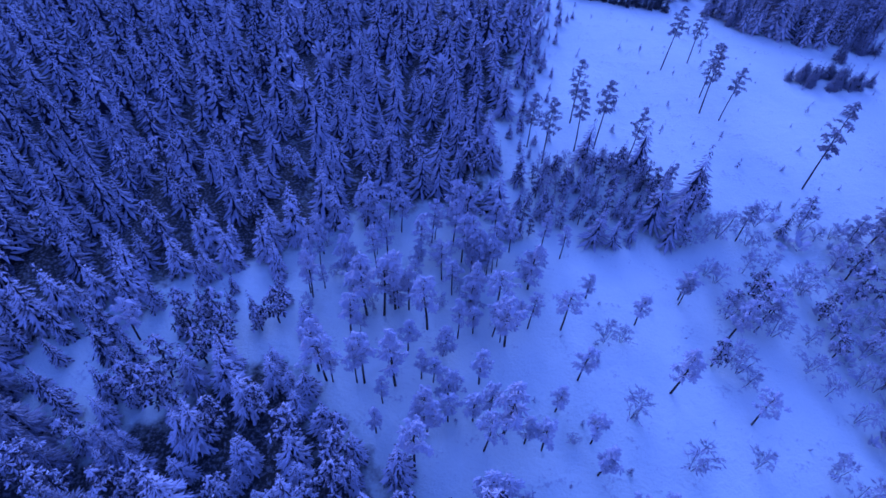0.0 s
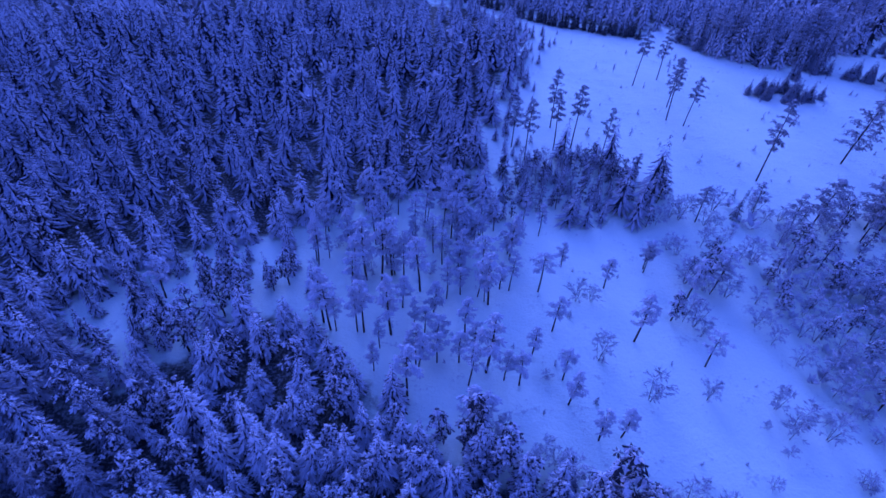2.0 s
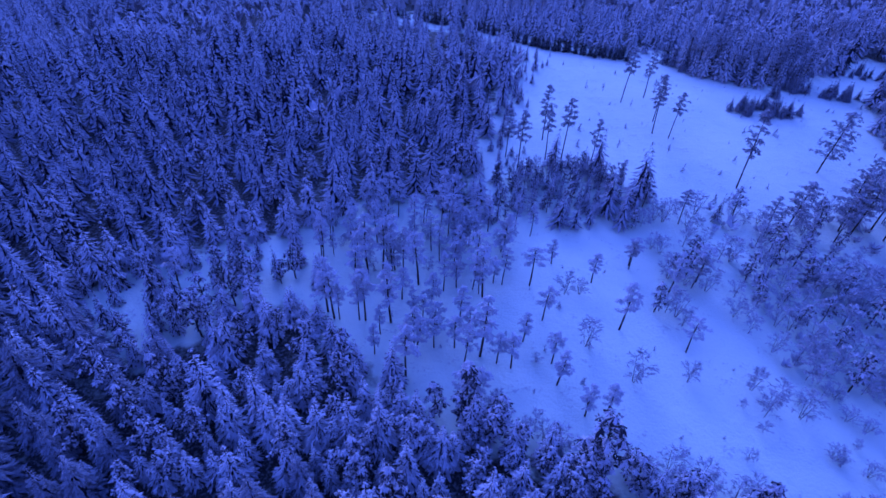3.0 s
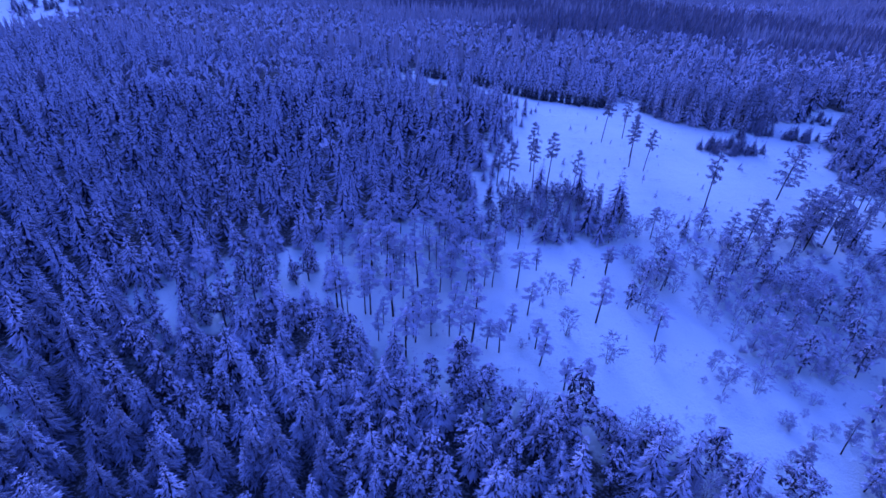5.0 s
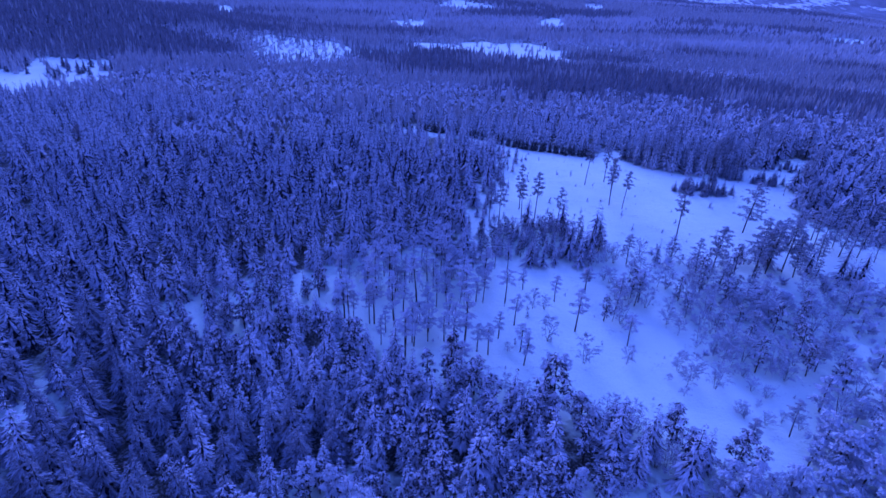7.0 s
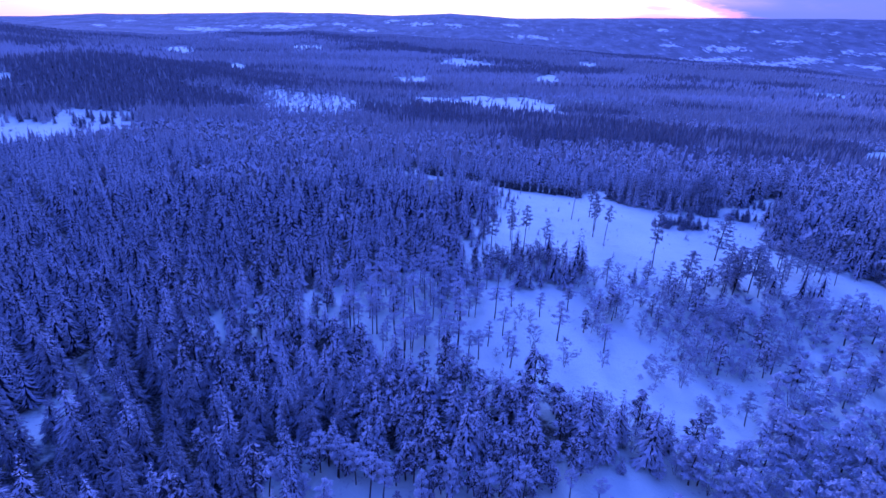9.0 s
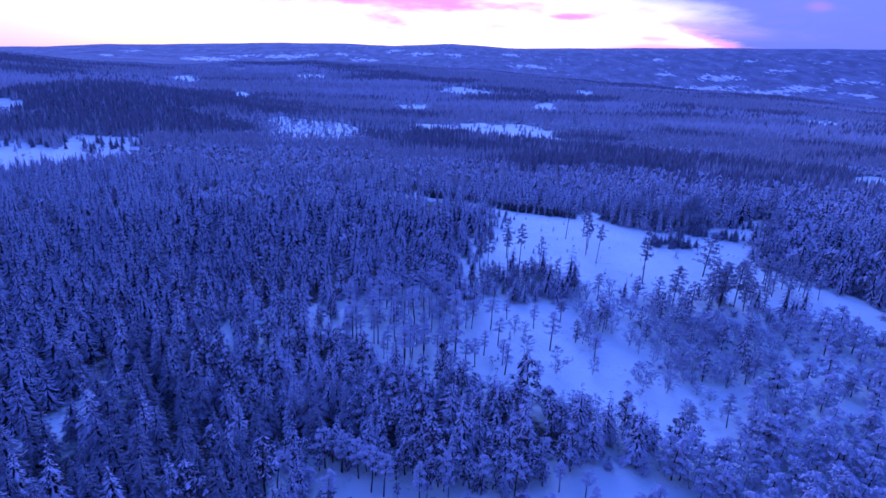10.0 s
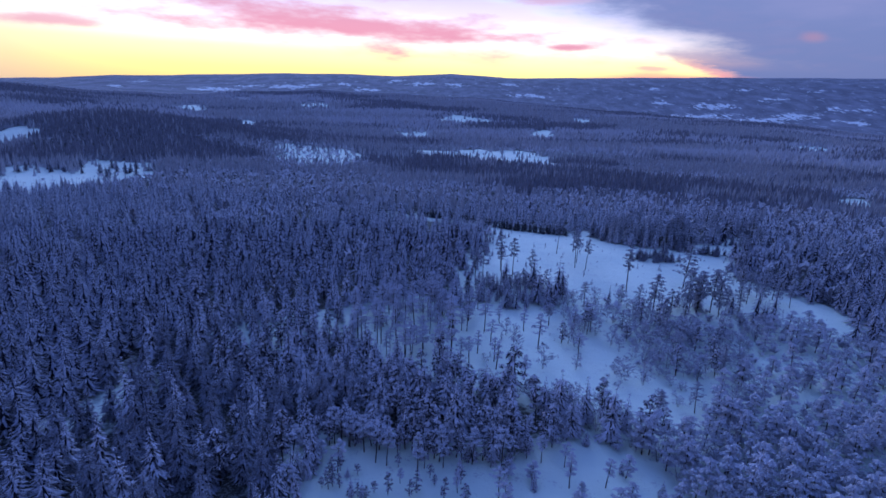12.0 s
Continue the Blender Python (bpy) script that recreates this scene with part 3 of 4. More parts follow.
def birch_forms(rng, h=8.0, spread=2.2, stems=3, low=0.22, limbs=38, twigs=9):
    """A frosted leafless tree or shrub: thin stems that fan into a rounded haze of fine twigs."""
    t, c = Form(), Form()
    axis = lambda z: Vector((0.2 * math.sin(z), 0.2 * math.cos(z * 0.8), z))
    for s in range(stems):
        az = s * 6.283 / stems + rng.uniform(-0.5, 0.5)
        out = spread * (0.12 if stems == 1 else rng.uniform(0.3, 0.55))
        p0 = Vector((0.12 * math.cos(az), 0.12 * math.sin(az), -0.4))
        p1 = Vector((out * math.cos(az), out * math.sin(az), h * rng.uniform(0.6, 0.8)))
        t.stick(p0, p1, 0.07, 0.03, 4)
    ph = rng.uniform(0, 6.28)
    for k in range(limbs):
        u = rng.random() ** 0.8
        az = rng.uniform(0, 6.28)
        d = Vector((math.cos(az), math.sin(az), 0))
        L = spread * envelope(u, "dome") * (1 + 0.2 * math.sin(2 * az + ph) + 0.15 * math.sin(5 * az)) * rng.uniform(0.6, 1.1)
        z = h * (low + (1 - low) * u)
        e = axis(z) + d * L
        q = axis(max(h * 0.15, z - 0.55 * L - 0.4)) + d * L * 0.15
        m = q.lerp(e, 0.6) + Vector((0, 0, 0.18 * L))
        c.twig(q, m, 0.05)
        c.twig(m, e, 0.05)
        for n in range(twigs):
            a2 = az + rng.uniform(-1.2, 1.2)
            w = q.lerp(m, rng.uniform(0.4, 1.0)).lerp(e, rng.uniform(0.0, 0.95))
            c.sliver(w, w + Vector((math.cos(a2), math.sin(a2), rng.uniform(-0.6, 0.9))) * rng.uniform(0.4, 0.95), rng.uniform(0.05, 0.10), rng.uniform(0, 6.28))
        c.lobe(m.lerp(e, rng.uniform(0.1, 0.8)), az + rng.uniform(-0.8, 0.8), rng.uniform(0.5, 0.9), 0.26, rng.uniform(0.2, 0.9))
    return t, c


rng = random.Random(7)
SPRUCES = [(spruce_trunk().mesh("spruce_trunk", BARK_DARK), spruce_crown(rng, 14.0, r, w, 9).mesh("spruce_crown", SPRUCE)) for r, w in ((1.9, 16), (2.2, 15), (2.4, 16), (1.8, 17), (2.1, 15))]
PINES, BOWL, BROADS, BROAD_CROWNS, BIRCHES, BIRCH_CROWNS = [], [], [], [], [], []
for sp, st, ln in ((2.0, 0.54, 0.2), (2.2, 0.50, -0.4), (1.8, 0.58, 0.5), (2.1, 0.46, -0.2), (1.8, 0.48, 0.1)):
    tr, cr = pine_forms(rng, 18.0, sp * 1.1, st, 20, ln, 4, "egg", 0.72)
    PINES.append((tr.mesh("pine_trunk", BARK_DARK), cr.mesh("pine_crown", PINE_THIN)))
for sp, st, ln, shp in ((1.9, 0.55, 0.2, "dome"), (2.2, 0.60, -0.4, "dome"), (1.6, 0.46, 0.3, "egg"), (1.8, 0.52, 0.5, "dome"), (1.4, 0.38, 0.1, "egg")):
    tr, cr = pine_forms(rng, 15.0, sp * 1.12, st, 15, ln, 3, shp, 0.76)
    BOWL.append((tr.mesh("pine_trunk", BARK_DARK), cr.mesh("pine_crown", PINE)))
for sp, st, shp in ((1.8, 0.30, "dome"), (2.1, 0.36, "dome"), (1.6, 0.22, "egg"), (1.9, 0.18, "egg")):
    tr, cr = pine_forms(rng, 11.0, sp * 1.1, st, 16, 0.3, 3, shp, 0.80)
    BROADS.append((tr.mesh("pine_trunk", BARK_DARK), cr.mesh("pine_crown", PINE_LADEN)))
    BROAD_CROWNS.append(pine_forms(rng, 11.0, sp, st, 9, 0.3, 2, shp, 0.85)[1])
for sp, st in ((2.6, 3), (2.0, 1), (3.0, 4), (2.2, 2)):
    tr, cr = birch_forms(rng, 8.0, sp, st)
    BIRCH_CROWNS.append(birch_forms(rng, 8.0, sp, st, limbs=16)[1])
    BIRCHES.append((tr.mesh("birch_stems", BARK_BIRCH), cr.mesh("birch_twigs", FROST)))
LOW_PINES = []
for sp, st, shp in ((1.9, 0.26, "dome"), (2.2, 0.34, "dome"), (1.6, 0.20, "egg"), (2.0, 0.30, "egg")):
    tr, cr = pine_forms(rng, 11.0, sp * 1.1, st, 17, 0.3, 3, shp, 0.92)
    LOW_PINES.append((tr.mesh("pine_trunk", BARK_DARK), cr.mesh("pine_crown", PINE)))
BIG_PINES = []
for sp, st in ((2.7, 0.34), (2.4, 0.40), (2.9, 0.30)):
    tr, cr = pine_forms(rng, 18.0, sp * 1.1, st, 32, 0.5, 4, "egg", 0.78)
    BIG_PINES.append((tr.mesh("pine_trunk", BARK_DARK), cr.mesh("pine_crown", PINE_THIN)))
SAPLINGS = []
for n in (5, 7, 9):
    tr, cr = Form(), Form()
    tr.stick((0, 0, -0.2), (0.05, 0, 0.9), 0.03, 0.012, 4)
    for k in range(n * 3):
        a, z = rng.uniform(0, 6.28), rng.uniform(0.15, 0.95)
        cr.twig((0, 0, z), (math.cos(a) * 0.5 * (1.2 - z), math.sin(a) * 0.5 * (1.2 - z), z + rng.uniform(-0.1, 0.35)), 0.03)
        if k % 2:
            cr.lobe((0, 0, z), a, 0.5 * (1.2 - z), 0.16, 0.4)
    SAPLINGS.append((tr.mesh("sapling_stem", BARK_DARK), cr.mesh("sapling_twigs", FROST)))


planted, surplus = {}, {}


def plant(kind, forms, base_h, x, y, h, label, category, group, widen=1.0):
    """One tree: an empty at its foot with its trunk and its crown. Past 300 of a kind the trees go into the joined scrub."""
    planted[kind] = planted.get(kind, 0) + 1
    if planted[kind] > 300:
        surplus.setdefault(kind, []).append((float(x), float(y), float(h)))
        return None
    ob = new(kind)
    trunk, crown = rng.choice(forms)
    for part_name, me in (("trunk", trunk), ("crown", crown)):
        p = new(part_name, me)
        p.parent = ob
    s = h / base_h
    w = s ** 0.75 * widen
    ob.matrix_world = pose(x, y, float(ground_z(x, y)), rng.uniform(-2, 2), rng.uniform(-2, 2), rng.uniform(0, 360)) @ Matrix.Diagonal((w, w, s, 1))
    return tagged(ob, label, category, group)


# ---- single trees on the open snow ----
TALL_PINES = [(20.7, 122.3, 16.4), (24.1, 115.4, 19.4), (33.2, 132.8, 18.9), (32.9, 120.6, 17.9), (38.3, 121.4, 20.0), (46.2, 116.4, 16.2), (65.2, 163.1, 20.0), (74.7, 168.8, 18.6), (73.1, 148.1, 16.9), (70.8, 139.8, 20.3), (75.4, 136.2, 16.2), (88.0, 108.6, 24.7), (50.8, 100.8, 12.4)]
BOWL_PINES = [(-14.5, 65.1, 18.2), (-10.8, 65.7, 16.5), (-9.1, 67.2, 16.7), (-2.3, 62.9, 15.8), (-16.5, 60.0, 12.9), (-21.5, 52.1, 15.7), (-19.5, 50.0, 14.0), (-12.6, 50.3, 14.0), (-7.2, 50.2, 17.3), (-5.4, 57.5, 9.8), (-0.2, 51.2, 7.8), (-0.8, 41.0, 11.3), (-2.7, 35.8, 14.3), (2.5, 43.7, 9.0), (6.8, 44.1, 10.0), (7.9, 51.3, 10.9), (6.7, 62.3, 8.8), (6.7, 70.4, 8.3), (12.7, 59.5, 15.6), (11.1, 66.9, 13.5), (15.6, 64.3, 8.3), (17.8, 75.6, 7.8)]
OPEN_PINES = [(12.3, 41.9, 18.0), (15.7, 40.5, 8.7), (18.4, 39.7, 9.8), (21.4, 46.5, 8.8), (24.1, 64.0, 11.5), (29.9, 72.1, 7.8), (26.0, 52.8, 9.9), (26.9, 41.3, 8.8), (27.5, 35.8, 10.4), (38.8, 66.0, 9.2), (42.8, 51.2, 13.7), (49.1, 72.9, 8.8), (55.7, 46.3, 9.5), (56.8, 63.5, 12.5), (64.1, 67.5, 11.3), (31.8, 29.2, 9.6), (36.1, 29.8, 8.7), (8.6, 29.9, 12.2), (11.7, 30.1, 10.6), (-56.2, 56.6, 12.4)]
EAST_PINES = [(109.4, 90.9, 18.6), (111.7, 89.1, 18.3), (118.1, 91.0, 19.2), (117.7, 120.5, 20.7), (87.3, 86.2, 12.4), (93.6, 88.1, 17.1), (49.0, 71.7, 8.8), (65.6, 89.5, 11.2), (62.6, 65.6, 10.2), (72.0, 11.5, 10.2), (84.4, 17.7, 10.2), (97.3, 15.1, 6.5), (101.7, 40.0, 11.4)]
OPEN_BIRCHES = [(34.5, 46.2, 8.1), (31.9, 61.4, 6.9), (35.4, 61.6, 4.8), (42.7, 37.5, 9.0), (53.7, 38.5, 5.9), (67.9, 39.9, 4.3), (56.3, 56.4, 7.7), (74.5, 47.7, 6.2), (77.9, 44.5, 8.5), (68.6, 34.1, 8.4), (23.6, 41.3, 2.9), (66.5, 31.6, 6.7), (66.3, 37.5, 6.1), (73.6, 31.9, 7.7)]
TALL_EDGE = [(147, 209, 19), (139, 202, 17), (173, 236, 21), (180, 234, 19), (197, 250, 20), (209, 246, 21), (112, 213, 16), (104, 212, 15)]
SLIM_TREES = [(76.1, 91.6, 9.3), (107.4, 99.0, 6.7), (125.7, 81.1, 6.9), (131.8, 83.4, 6.6)]

PINE_WORDS = "tall pine with bare dark trunk and snowy crown on snow"
for x, y, h in TALL_PINES:
    plant("pine_tree", PINES, 18.0, x, y, h, PINE_WORDS, "tree", "seed pines in the clearing", 0.95)
for x, y, h in BOWL_PINES:
    plant("bog_pine", BOWL, 15.0, x, y, h, "slender frosted pine with bare trunk standing on open snow", "tree", "pines in the bowl", 1.25)
for x, y, h in OPEN_PINES:
    plant("bog_pine", BOWL, 15.0, x, y, h, "small frosted pine with rounded drooping crown on snow", "tree", "pines in the bowl", 1.3)
for x, y, h in EAST_PINES:
    plant("pine_tree", BIG_PINES if h > 17 else PINES, 18.0, x, y, h, "dark snow-dusted pine beside frosted shrubs", "tree", "pines by the shrubs", 1.2)
for x, y, h in ((114, 94, 17), (120, 88, 16), (106, 86, 15)):
    plant("pine_tree", BIG_PINES, 18.0, x, y, h, "broad dark pine in a group on snow", "tree", "pines by the shrubs", 1.1)
for k in range(16):
    plant("pine_tree", BIG_PINES if k % 2 else PINES, 18.0, 122 + 2.6 * k + rng.uniform(-3, 3), 104 + 0.9 * k + rng.uniform(-12, 10), rng.uniform(8, 15), "dark snow-dusted pine on an open strip of snow", "tree", "pines by the shrubs", 1.15)
for x, y, h in OPEN_BIRCHES:
    plant("birch_tree", BIRCHES, 8.0, x, y, h, "leafless birch white with frost on open snow", "tree", "birches in the bowl", 1.1)
for x, y, h in SLIM_TREES:
    plant("young_spruce", SPRUCES, 14.0, x, y, h, "slim young spruce dusted with snow on open ground", "tree", "young spruces", 0.8)


# ---- scattered woods ----
def scatter(seed, step, x0, x1, y0, y1, keep=1.0):
    """Points on a turned grid, shaken until no rows are left."""
    g = np.random.default_rng(seed)
    n = int(math.hypot(x1 - x0, y1 - y0) / step / 2) + 2
    A, B = np.meshgrid(np.arange(-n, n) * step, np.arange(-n, n) * step)
    A, B = A.ravel(), B.ravel()
    A, B = A + np.where((B / step).astype(int) % 2, 0.5, 0) * step, B
    A, B = A + g.uniform(-0.52, 0.52, A.size) * step, B + g.uniform(-0.52, 0.52, A.size) * step
    X, Y = (x0 + x1) / 2 + 0.855 * A - 0.518 * B, (y0 + y1) / 2 + 0.518 * A + 0.855 * B
    k = (g.random(X.size) < keep) & (X > x0) & (X < x1) & (Y > y0) & (Y < y1)
    return X[k], Y[k], g


def patch(x, y, scale, seed):
    """A smooth patchwork between 0 and 1."""
    return 0.5 + 0.22 * (np.sin(x / scale + seed) * np.cos(y / scale * 1.3 + 2 * seed) + np.sin((x + y) / scale * 0.63 + 3 * seed) + 0.6 * np.sin((x - 1.7 * y) / scale * 1.7 + seed))


def joined(name, forms, x, y, h, g, base_h, mat, label, category, widen=1.0, soft=False):
    """Many trees too far or too many to tell apart, joined into one mesh."""
    z = ground_z(x, y)
    which = g.integers(0, len(forms), len(x))
    vs, fs, off = [], [], 0
    for i, form in enumerate(forms):
        m = which == i
        n = m.sum()
        if not n:
            continue
        V, F = np.array(form.v), np.array(form.f)
        a = g.uniform(0, 6.283, n)
        s = (h[m] / base_h)[:, None]
        w = s ** 0.75 * widen * g.uniform(0.88, 1.15, n)[:, None]
        lx, ly = g.normal(0, 0.03, (n, 1)), g.normal(0, 0.03, (n, 1))
        ca, sa = np.cos(a)[:, None], np.sin(a)[:, None]
        zz = V[None, :, 2] * s
        P = np.stack([(V[None, :, 0] * ca - V[None, :, 1] * sa) * w + lx * zz + x[m][:, None], (V[None, :, 0] * sa + V[None, :, 1] * ca) * w + ly * zz + y[m][:, None], zz + z[m][:, None]], -1)
        vs.append(P.reshape(-1, 3))
        fs.append((F[None] + (np.arange(n) * len(V))[:, None, None]).reshape(-1, 3) + off)
        off += n * len(V)
    if not vs:
        return None
    return tagged(new(name, mesh_from(name, np.concatenate(vs), np.concatenate(fs), mat, soft)), label, category, kind="stuff")


def cone_form(rng, h, r, tiers, sides):
    """A ragged little conifer for the middle distance: skirts with a starred hem."""
    f = Form()
    for i in range(tiers):
        z0, z1 = h * (0.02 + 0.70 * i / tiers), h * (0.40 + 0.60 * (i + 1) / tiers)
        rr = r * (1 - 0.80 * i / tiers)
        a0 = rng.uniform(0, 6.28)
        pts = []
        for k in range(sides):
            q = rr * (rng.uniform(0.95, 1.35) if k % 2 else rng.uniform(0.5, 0.75))
            pts.append(Vector((math.cos(a0 + 6.283 * k / sides) * q, math.sin(a0 + 6.283 * k / sides) * q, z0 + (rng.uniform(-0.08, 0.0) if k % 2 else rng.uniform(0.0, 0.08)) * h)))
        f.add(pts + [Vector((rng.uniform(-0.1, 0.1), rng.uniform(-0.1, 0.1), z1))], [(k, (k + 1) % sides, sides) for k in range(sides)])
    return f


def tuft_form(rng, h, r, n):
    """A ragged rounded crown of upright sprays, for frosted broadleaf woods."""
    f = Form()
    for k in range(n):
        a, u = rng.uniform(0, 6.28), rng.uniform(0.1, 0.6)
        p = Vector((math.cos(a) * r * u * 0.5, math.sin(a) * r * u * 0.5, h * rng.uniform(0.05, 0.35)))
        f.blade(p, a + rng.uniform(-0.4, 0.4), r * rng.uniform(0.5, 0.9), r * rng.uniform(0.3, 0.5) * (1.6 if n < 9 else 1.0), rng.uniform(0.8, 1.5) * h / (3 * r), rng.uniform(-0.4, 0.1), under=False)
    return f



# near woods, from which the nearest trees stand singly
X, Y, g = scatter(11, 5.4, -190, 215, -75, 118)
free = ~np.any([inside(p, X, Y) for p in OPEN], axis=0) & (np.abs(X - 6) < 32 + 0.86 * (Y + 128)) & (g.random(X.size) > 0.06)
X, Y = X[free], Y[free]
H = 11.4 + 3.0 * patch(X, Y, 40, 1) + g.normal(0, 2.3, X.size)
H = np.clip(np.where(g.random(X.size) < 0.12, H * 0.6, H), 4.5, 19)
piney = g.random(X.size) < np.where(Y < 45, np.where((X > -60) & ~((X < -10) & (Y < 8)), 0.38, 0.05), 0.10)
near = np.hypot(X + 5, (Y - 18) * 1.1)
spr, pin = np.where(~piney)[0], np.where(piney)[0]
spr, pin = spr[np.argsort(near[spr])], pin[np.argsort(near[pin])]
# darker copies; in the near wood their colour also stands in for shaded gaps
DARK_EDGE = [(s[0], s[1].copy()) for s in SPRUCES]
for _, me in DARK_EDGE:
    me.materials[0] = SPRUCE_EDGE
for i in spr[:210]:
    plant("spruce_tree", DARK_EDGE if (X[i] < -12 and Y[i] < 16 and i % 6) or (X[i] < -45 and Y[i] < 46 and i % 3) else SPRUCES, 14.0, X[i], Y[i], H[i], "snow-laden spruce with drooping boughs in dense forest", "tree", "spruces of the near wood", 1.32)
for i in pin[:95]:
    plant("pine_tree", BROADS, 11.0, X[i], Y[i], H[i] * 0.95, "snow-laden pine with broad tufted crown in dense forest", "tree", "pines of the near wood")
r2 = random.Random(3)
near_forms = [spruce_crown(r2, 14.0, r, 15, 8, False) for r in (1.8, 2.1, 2.3, 1.95, 2.2)]
rest = np.r_[spr[210:], pin[95:]]
thin = in_patches(DARKER_STANDS, X[rest], Y[rest]) & (g.random(rest.size) < 0.8)
joined("spruce_wood", near_forms, X[rest[~thin]], Y[rest[~thin]], H[rest[~thin]], g, 14.0, SPRUCE_WOOD, "dense snow-laden spruce forest", "forest", 1.32)
joined("spruce_wood", near_forms, X[rest[thin]], Y[rest[thin]], H[rest[thin]], g, 14.0, SPRUCE_DARKER, "dense spruce stand of a darker tone", "forest", 1.32)

# a dark close stand of pines among the eastern shrubs, and birches along the near rim of the bowl
for k in range(14):
    x, y = rng.uniform(71, 106), rng.uniform(52, 84)
    if y > 40 + 0.25 * x and y < 20 + 0.72 * x:
        plant("pine_tree", BROADS, 11.0, x, y, rng.uniform(6, 10.5), "frosted bushy pine in a close stand on snow", "tree", "eastern pines", 1.05)
for k in range(26):
    x = 8 + 2.1 * k + rng.uniform(-1.5, 1.5)
    plant("birch_tree", BIRCHES, 8.0, x, np.interp(x, (9, 28, 38, 62), (28, 22, 18, 11)) + rng.uniform(-2, 4), rng.uniform(4, 7.5), "leafless frosted birch at the rim of the bowl", "tree", "birches in the bowl", 1.15)

for k in range(40):
    x, y = rng.uniform(42, 92), rng.uniform(12, 62)
    if inside(LOWER, np.array([x]), np.array([y]))[0] and x + 0.3 * y > 60 + 25 * rng.random():
        plant("frosted_shrub", BIRCHES, 8.0, x, y, rng.uniform(2.0, 4.5), "small leafless shrub white with frost on open snow", "tree", "shrubs in the bowl", 1.3)

# young thicket between the two clearings
X, Y, g = scatter(12, 2.6, 10, 62, 84, 118, 0.8)
k = inside(THICKET, X, Y)
X, Y = X[k], Y[k]
for x, y in zip(X, Y):
    u = rng.random()
    if u < 0.36:
        plant("young_spruce", SPRUCES, 14.0, x, y, rng.uniform(5, 9), "young spruce in a dense snowy thicket", "tree", "thicket trees", 0.85)
    elif u < 0.70:
        plant("pine_tree", BROADS, 11.0, x, y, rng.uniform(5, 9), "young snowy pine in a dense thicket", "tree", "thicket trees", 0.8)
    else:
        plant("birch_tree", BIRCHES, 8.0, x, y, rng.uniform(5, 8), "leafless frosted young birch in a thicket", "tree", "thicket trees", 0.8)

# shrubs to the east and along the clearings
X, Y, g = scatter(13, 3.6, 45, 140, 30, 105)
k = inside(SHRUBS, X, Y) & (g.random(X.size) < np.where(Y > 76, 0.32, np.where(X < 72, 0.30, 0.58)))
for x, y in zip(X[k], Y[k]):
    if rng.random() < 0.8:
        plant("frosted_shrub", BIRCHES, 8.0, x, y, rng.uniform(4, 8), "leafless shrubby birch pale with frost among others", "tree", "eastern shrubs", 1.25)
    else:
        plant("pine_tree", BROADS, 11.0, x, y, rng.uniform(6, 11), "frosted pine among pale leafless shrubs", "tree", "eastern pines")
X, Y, g = scatter(14, 4.3, -80, -25, 35, 75, 0.42)
k = inside(WEST, X, Y)
for x, y in zip(X[k], Y[k]):
    plant("young_spruce", SPRUCES, 14.0, x, y, rng.uniform(6, 14), "young snowy spruce in a small forest gap", "tree", "gap spruces", 0.9)
X, Y, g = scatter(15, 5.5, -30, 104, -70, 2, 0.5)
k = inside(FRONT, X, Y)
for x, y in zip(X[k], Y[k]):
    if rng.random() < 0.75:
        plant("bog_pine", BOWL if rng.random() < 0.5 else LOW_PINES, 14.0, x, y, rng.uniform(3.5, 9.5), "small frosted pine on a snowy mire", "tree", "mire pines", 1.15)
    else:
        plant("young_spruce", SPRUCES, 14.0, x, y, rng.uniform(2.5, 6), "small snowy spruce on an open mire", "tree", "mire spruces")
for k in range(30):
    x = -20 + 3.2 * k + rng.uniform(-2.5, 2.5)
    if 40 < x < 64:
        continue
    plant("bog_pine", BOWL, 15.0, x, np.interp(x, (-24, -12, 9, 43, 66, 81), (-12, -6, -9, -5, 0, -13)) - rng.uniform(-3, 9), rng.uniform(6, 12.5), "frosted pine with bare trunk at the edge of dense forest", "tree", "edge pines", 1.1)

for k in range(110):
    x, y = rng.uniform(-14, 66), rng.uniform(-8, 27)
    if not any(inside(p, np.array([x]), np.array([y]))[0] for p in (LOWER, FRONT)):
        if x > 32 and y < 9:
            plant("birch_tree", BIRCHES, 8.0, x, y, rng.uniform(4.5, 8), "leafless frosted birch on a wooded rim", "tree", "rim trees", 1.2)
        elif rng.random() < 0.45:
            plant("spruce_tree", SPRUCES, 14.0, x, y, rng.uniform(7, 13), "snow-laden spruce on a wooded rim", "tree", "rim trees", 1.2)
        else:
            plant("pine_tree", BROADS, 11.0, x, y, rng.uniform(7, 12.5), "snow-laden pine on a wooded rim", "tree", "rim trees", 1.1)
# open pine mire to the east of the near wood
X, Y, g = scatter(16, 3.8, 58, 190, -60, 88)
k = inside(MIRE, X, Y) & ~inside(FRONT, X, Y) & (g.random(X.size) < np.where(Y < 14, 0.85, 0.40))
for x, y in zip(X[k], Y[k]):
    if rng.random() < 0.55:
        plant("mire_pine", LOW_PINES, 11.0, x, y, rng.uniform(6, 11.5), "frosted pine on a sparsely wooded snowy mire", "tree", "mire pines", 1.2)
    else:
        plant("frosted_shrub", BIRCHES, 8.0, x, y, rng.uniform(4, 8), "leafless frosted birch on a sparsely wooded mire", "tree", "mire birches", 1.2)
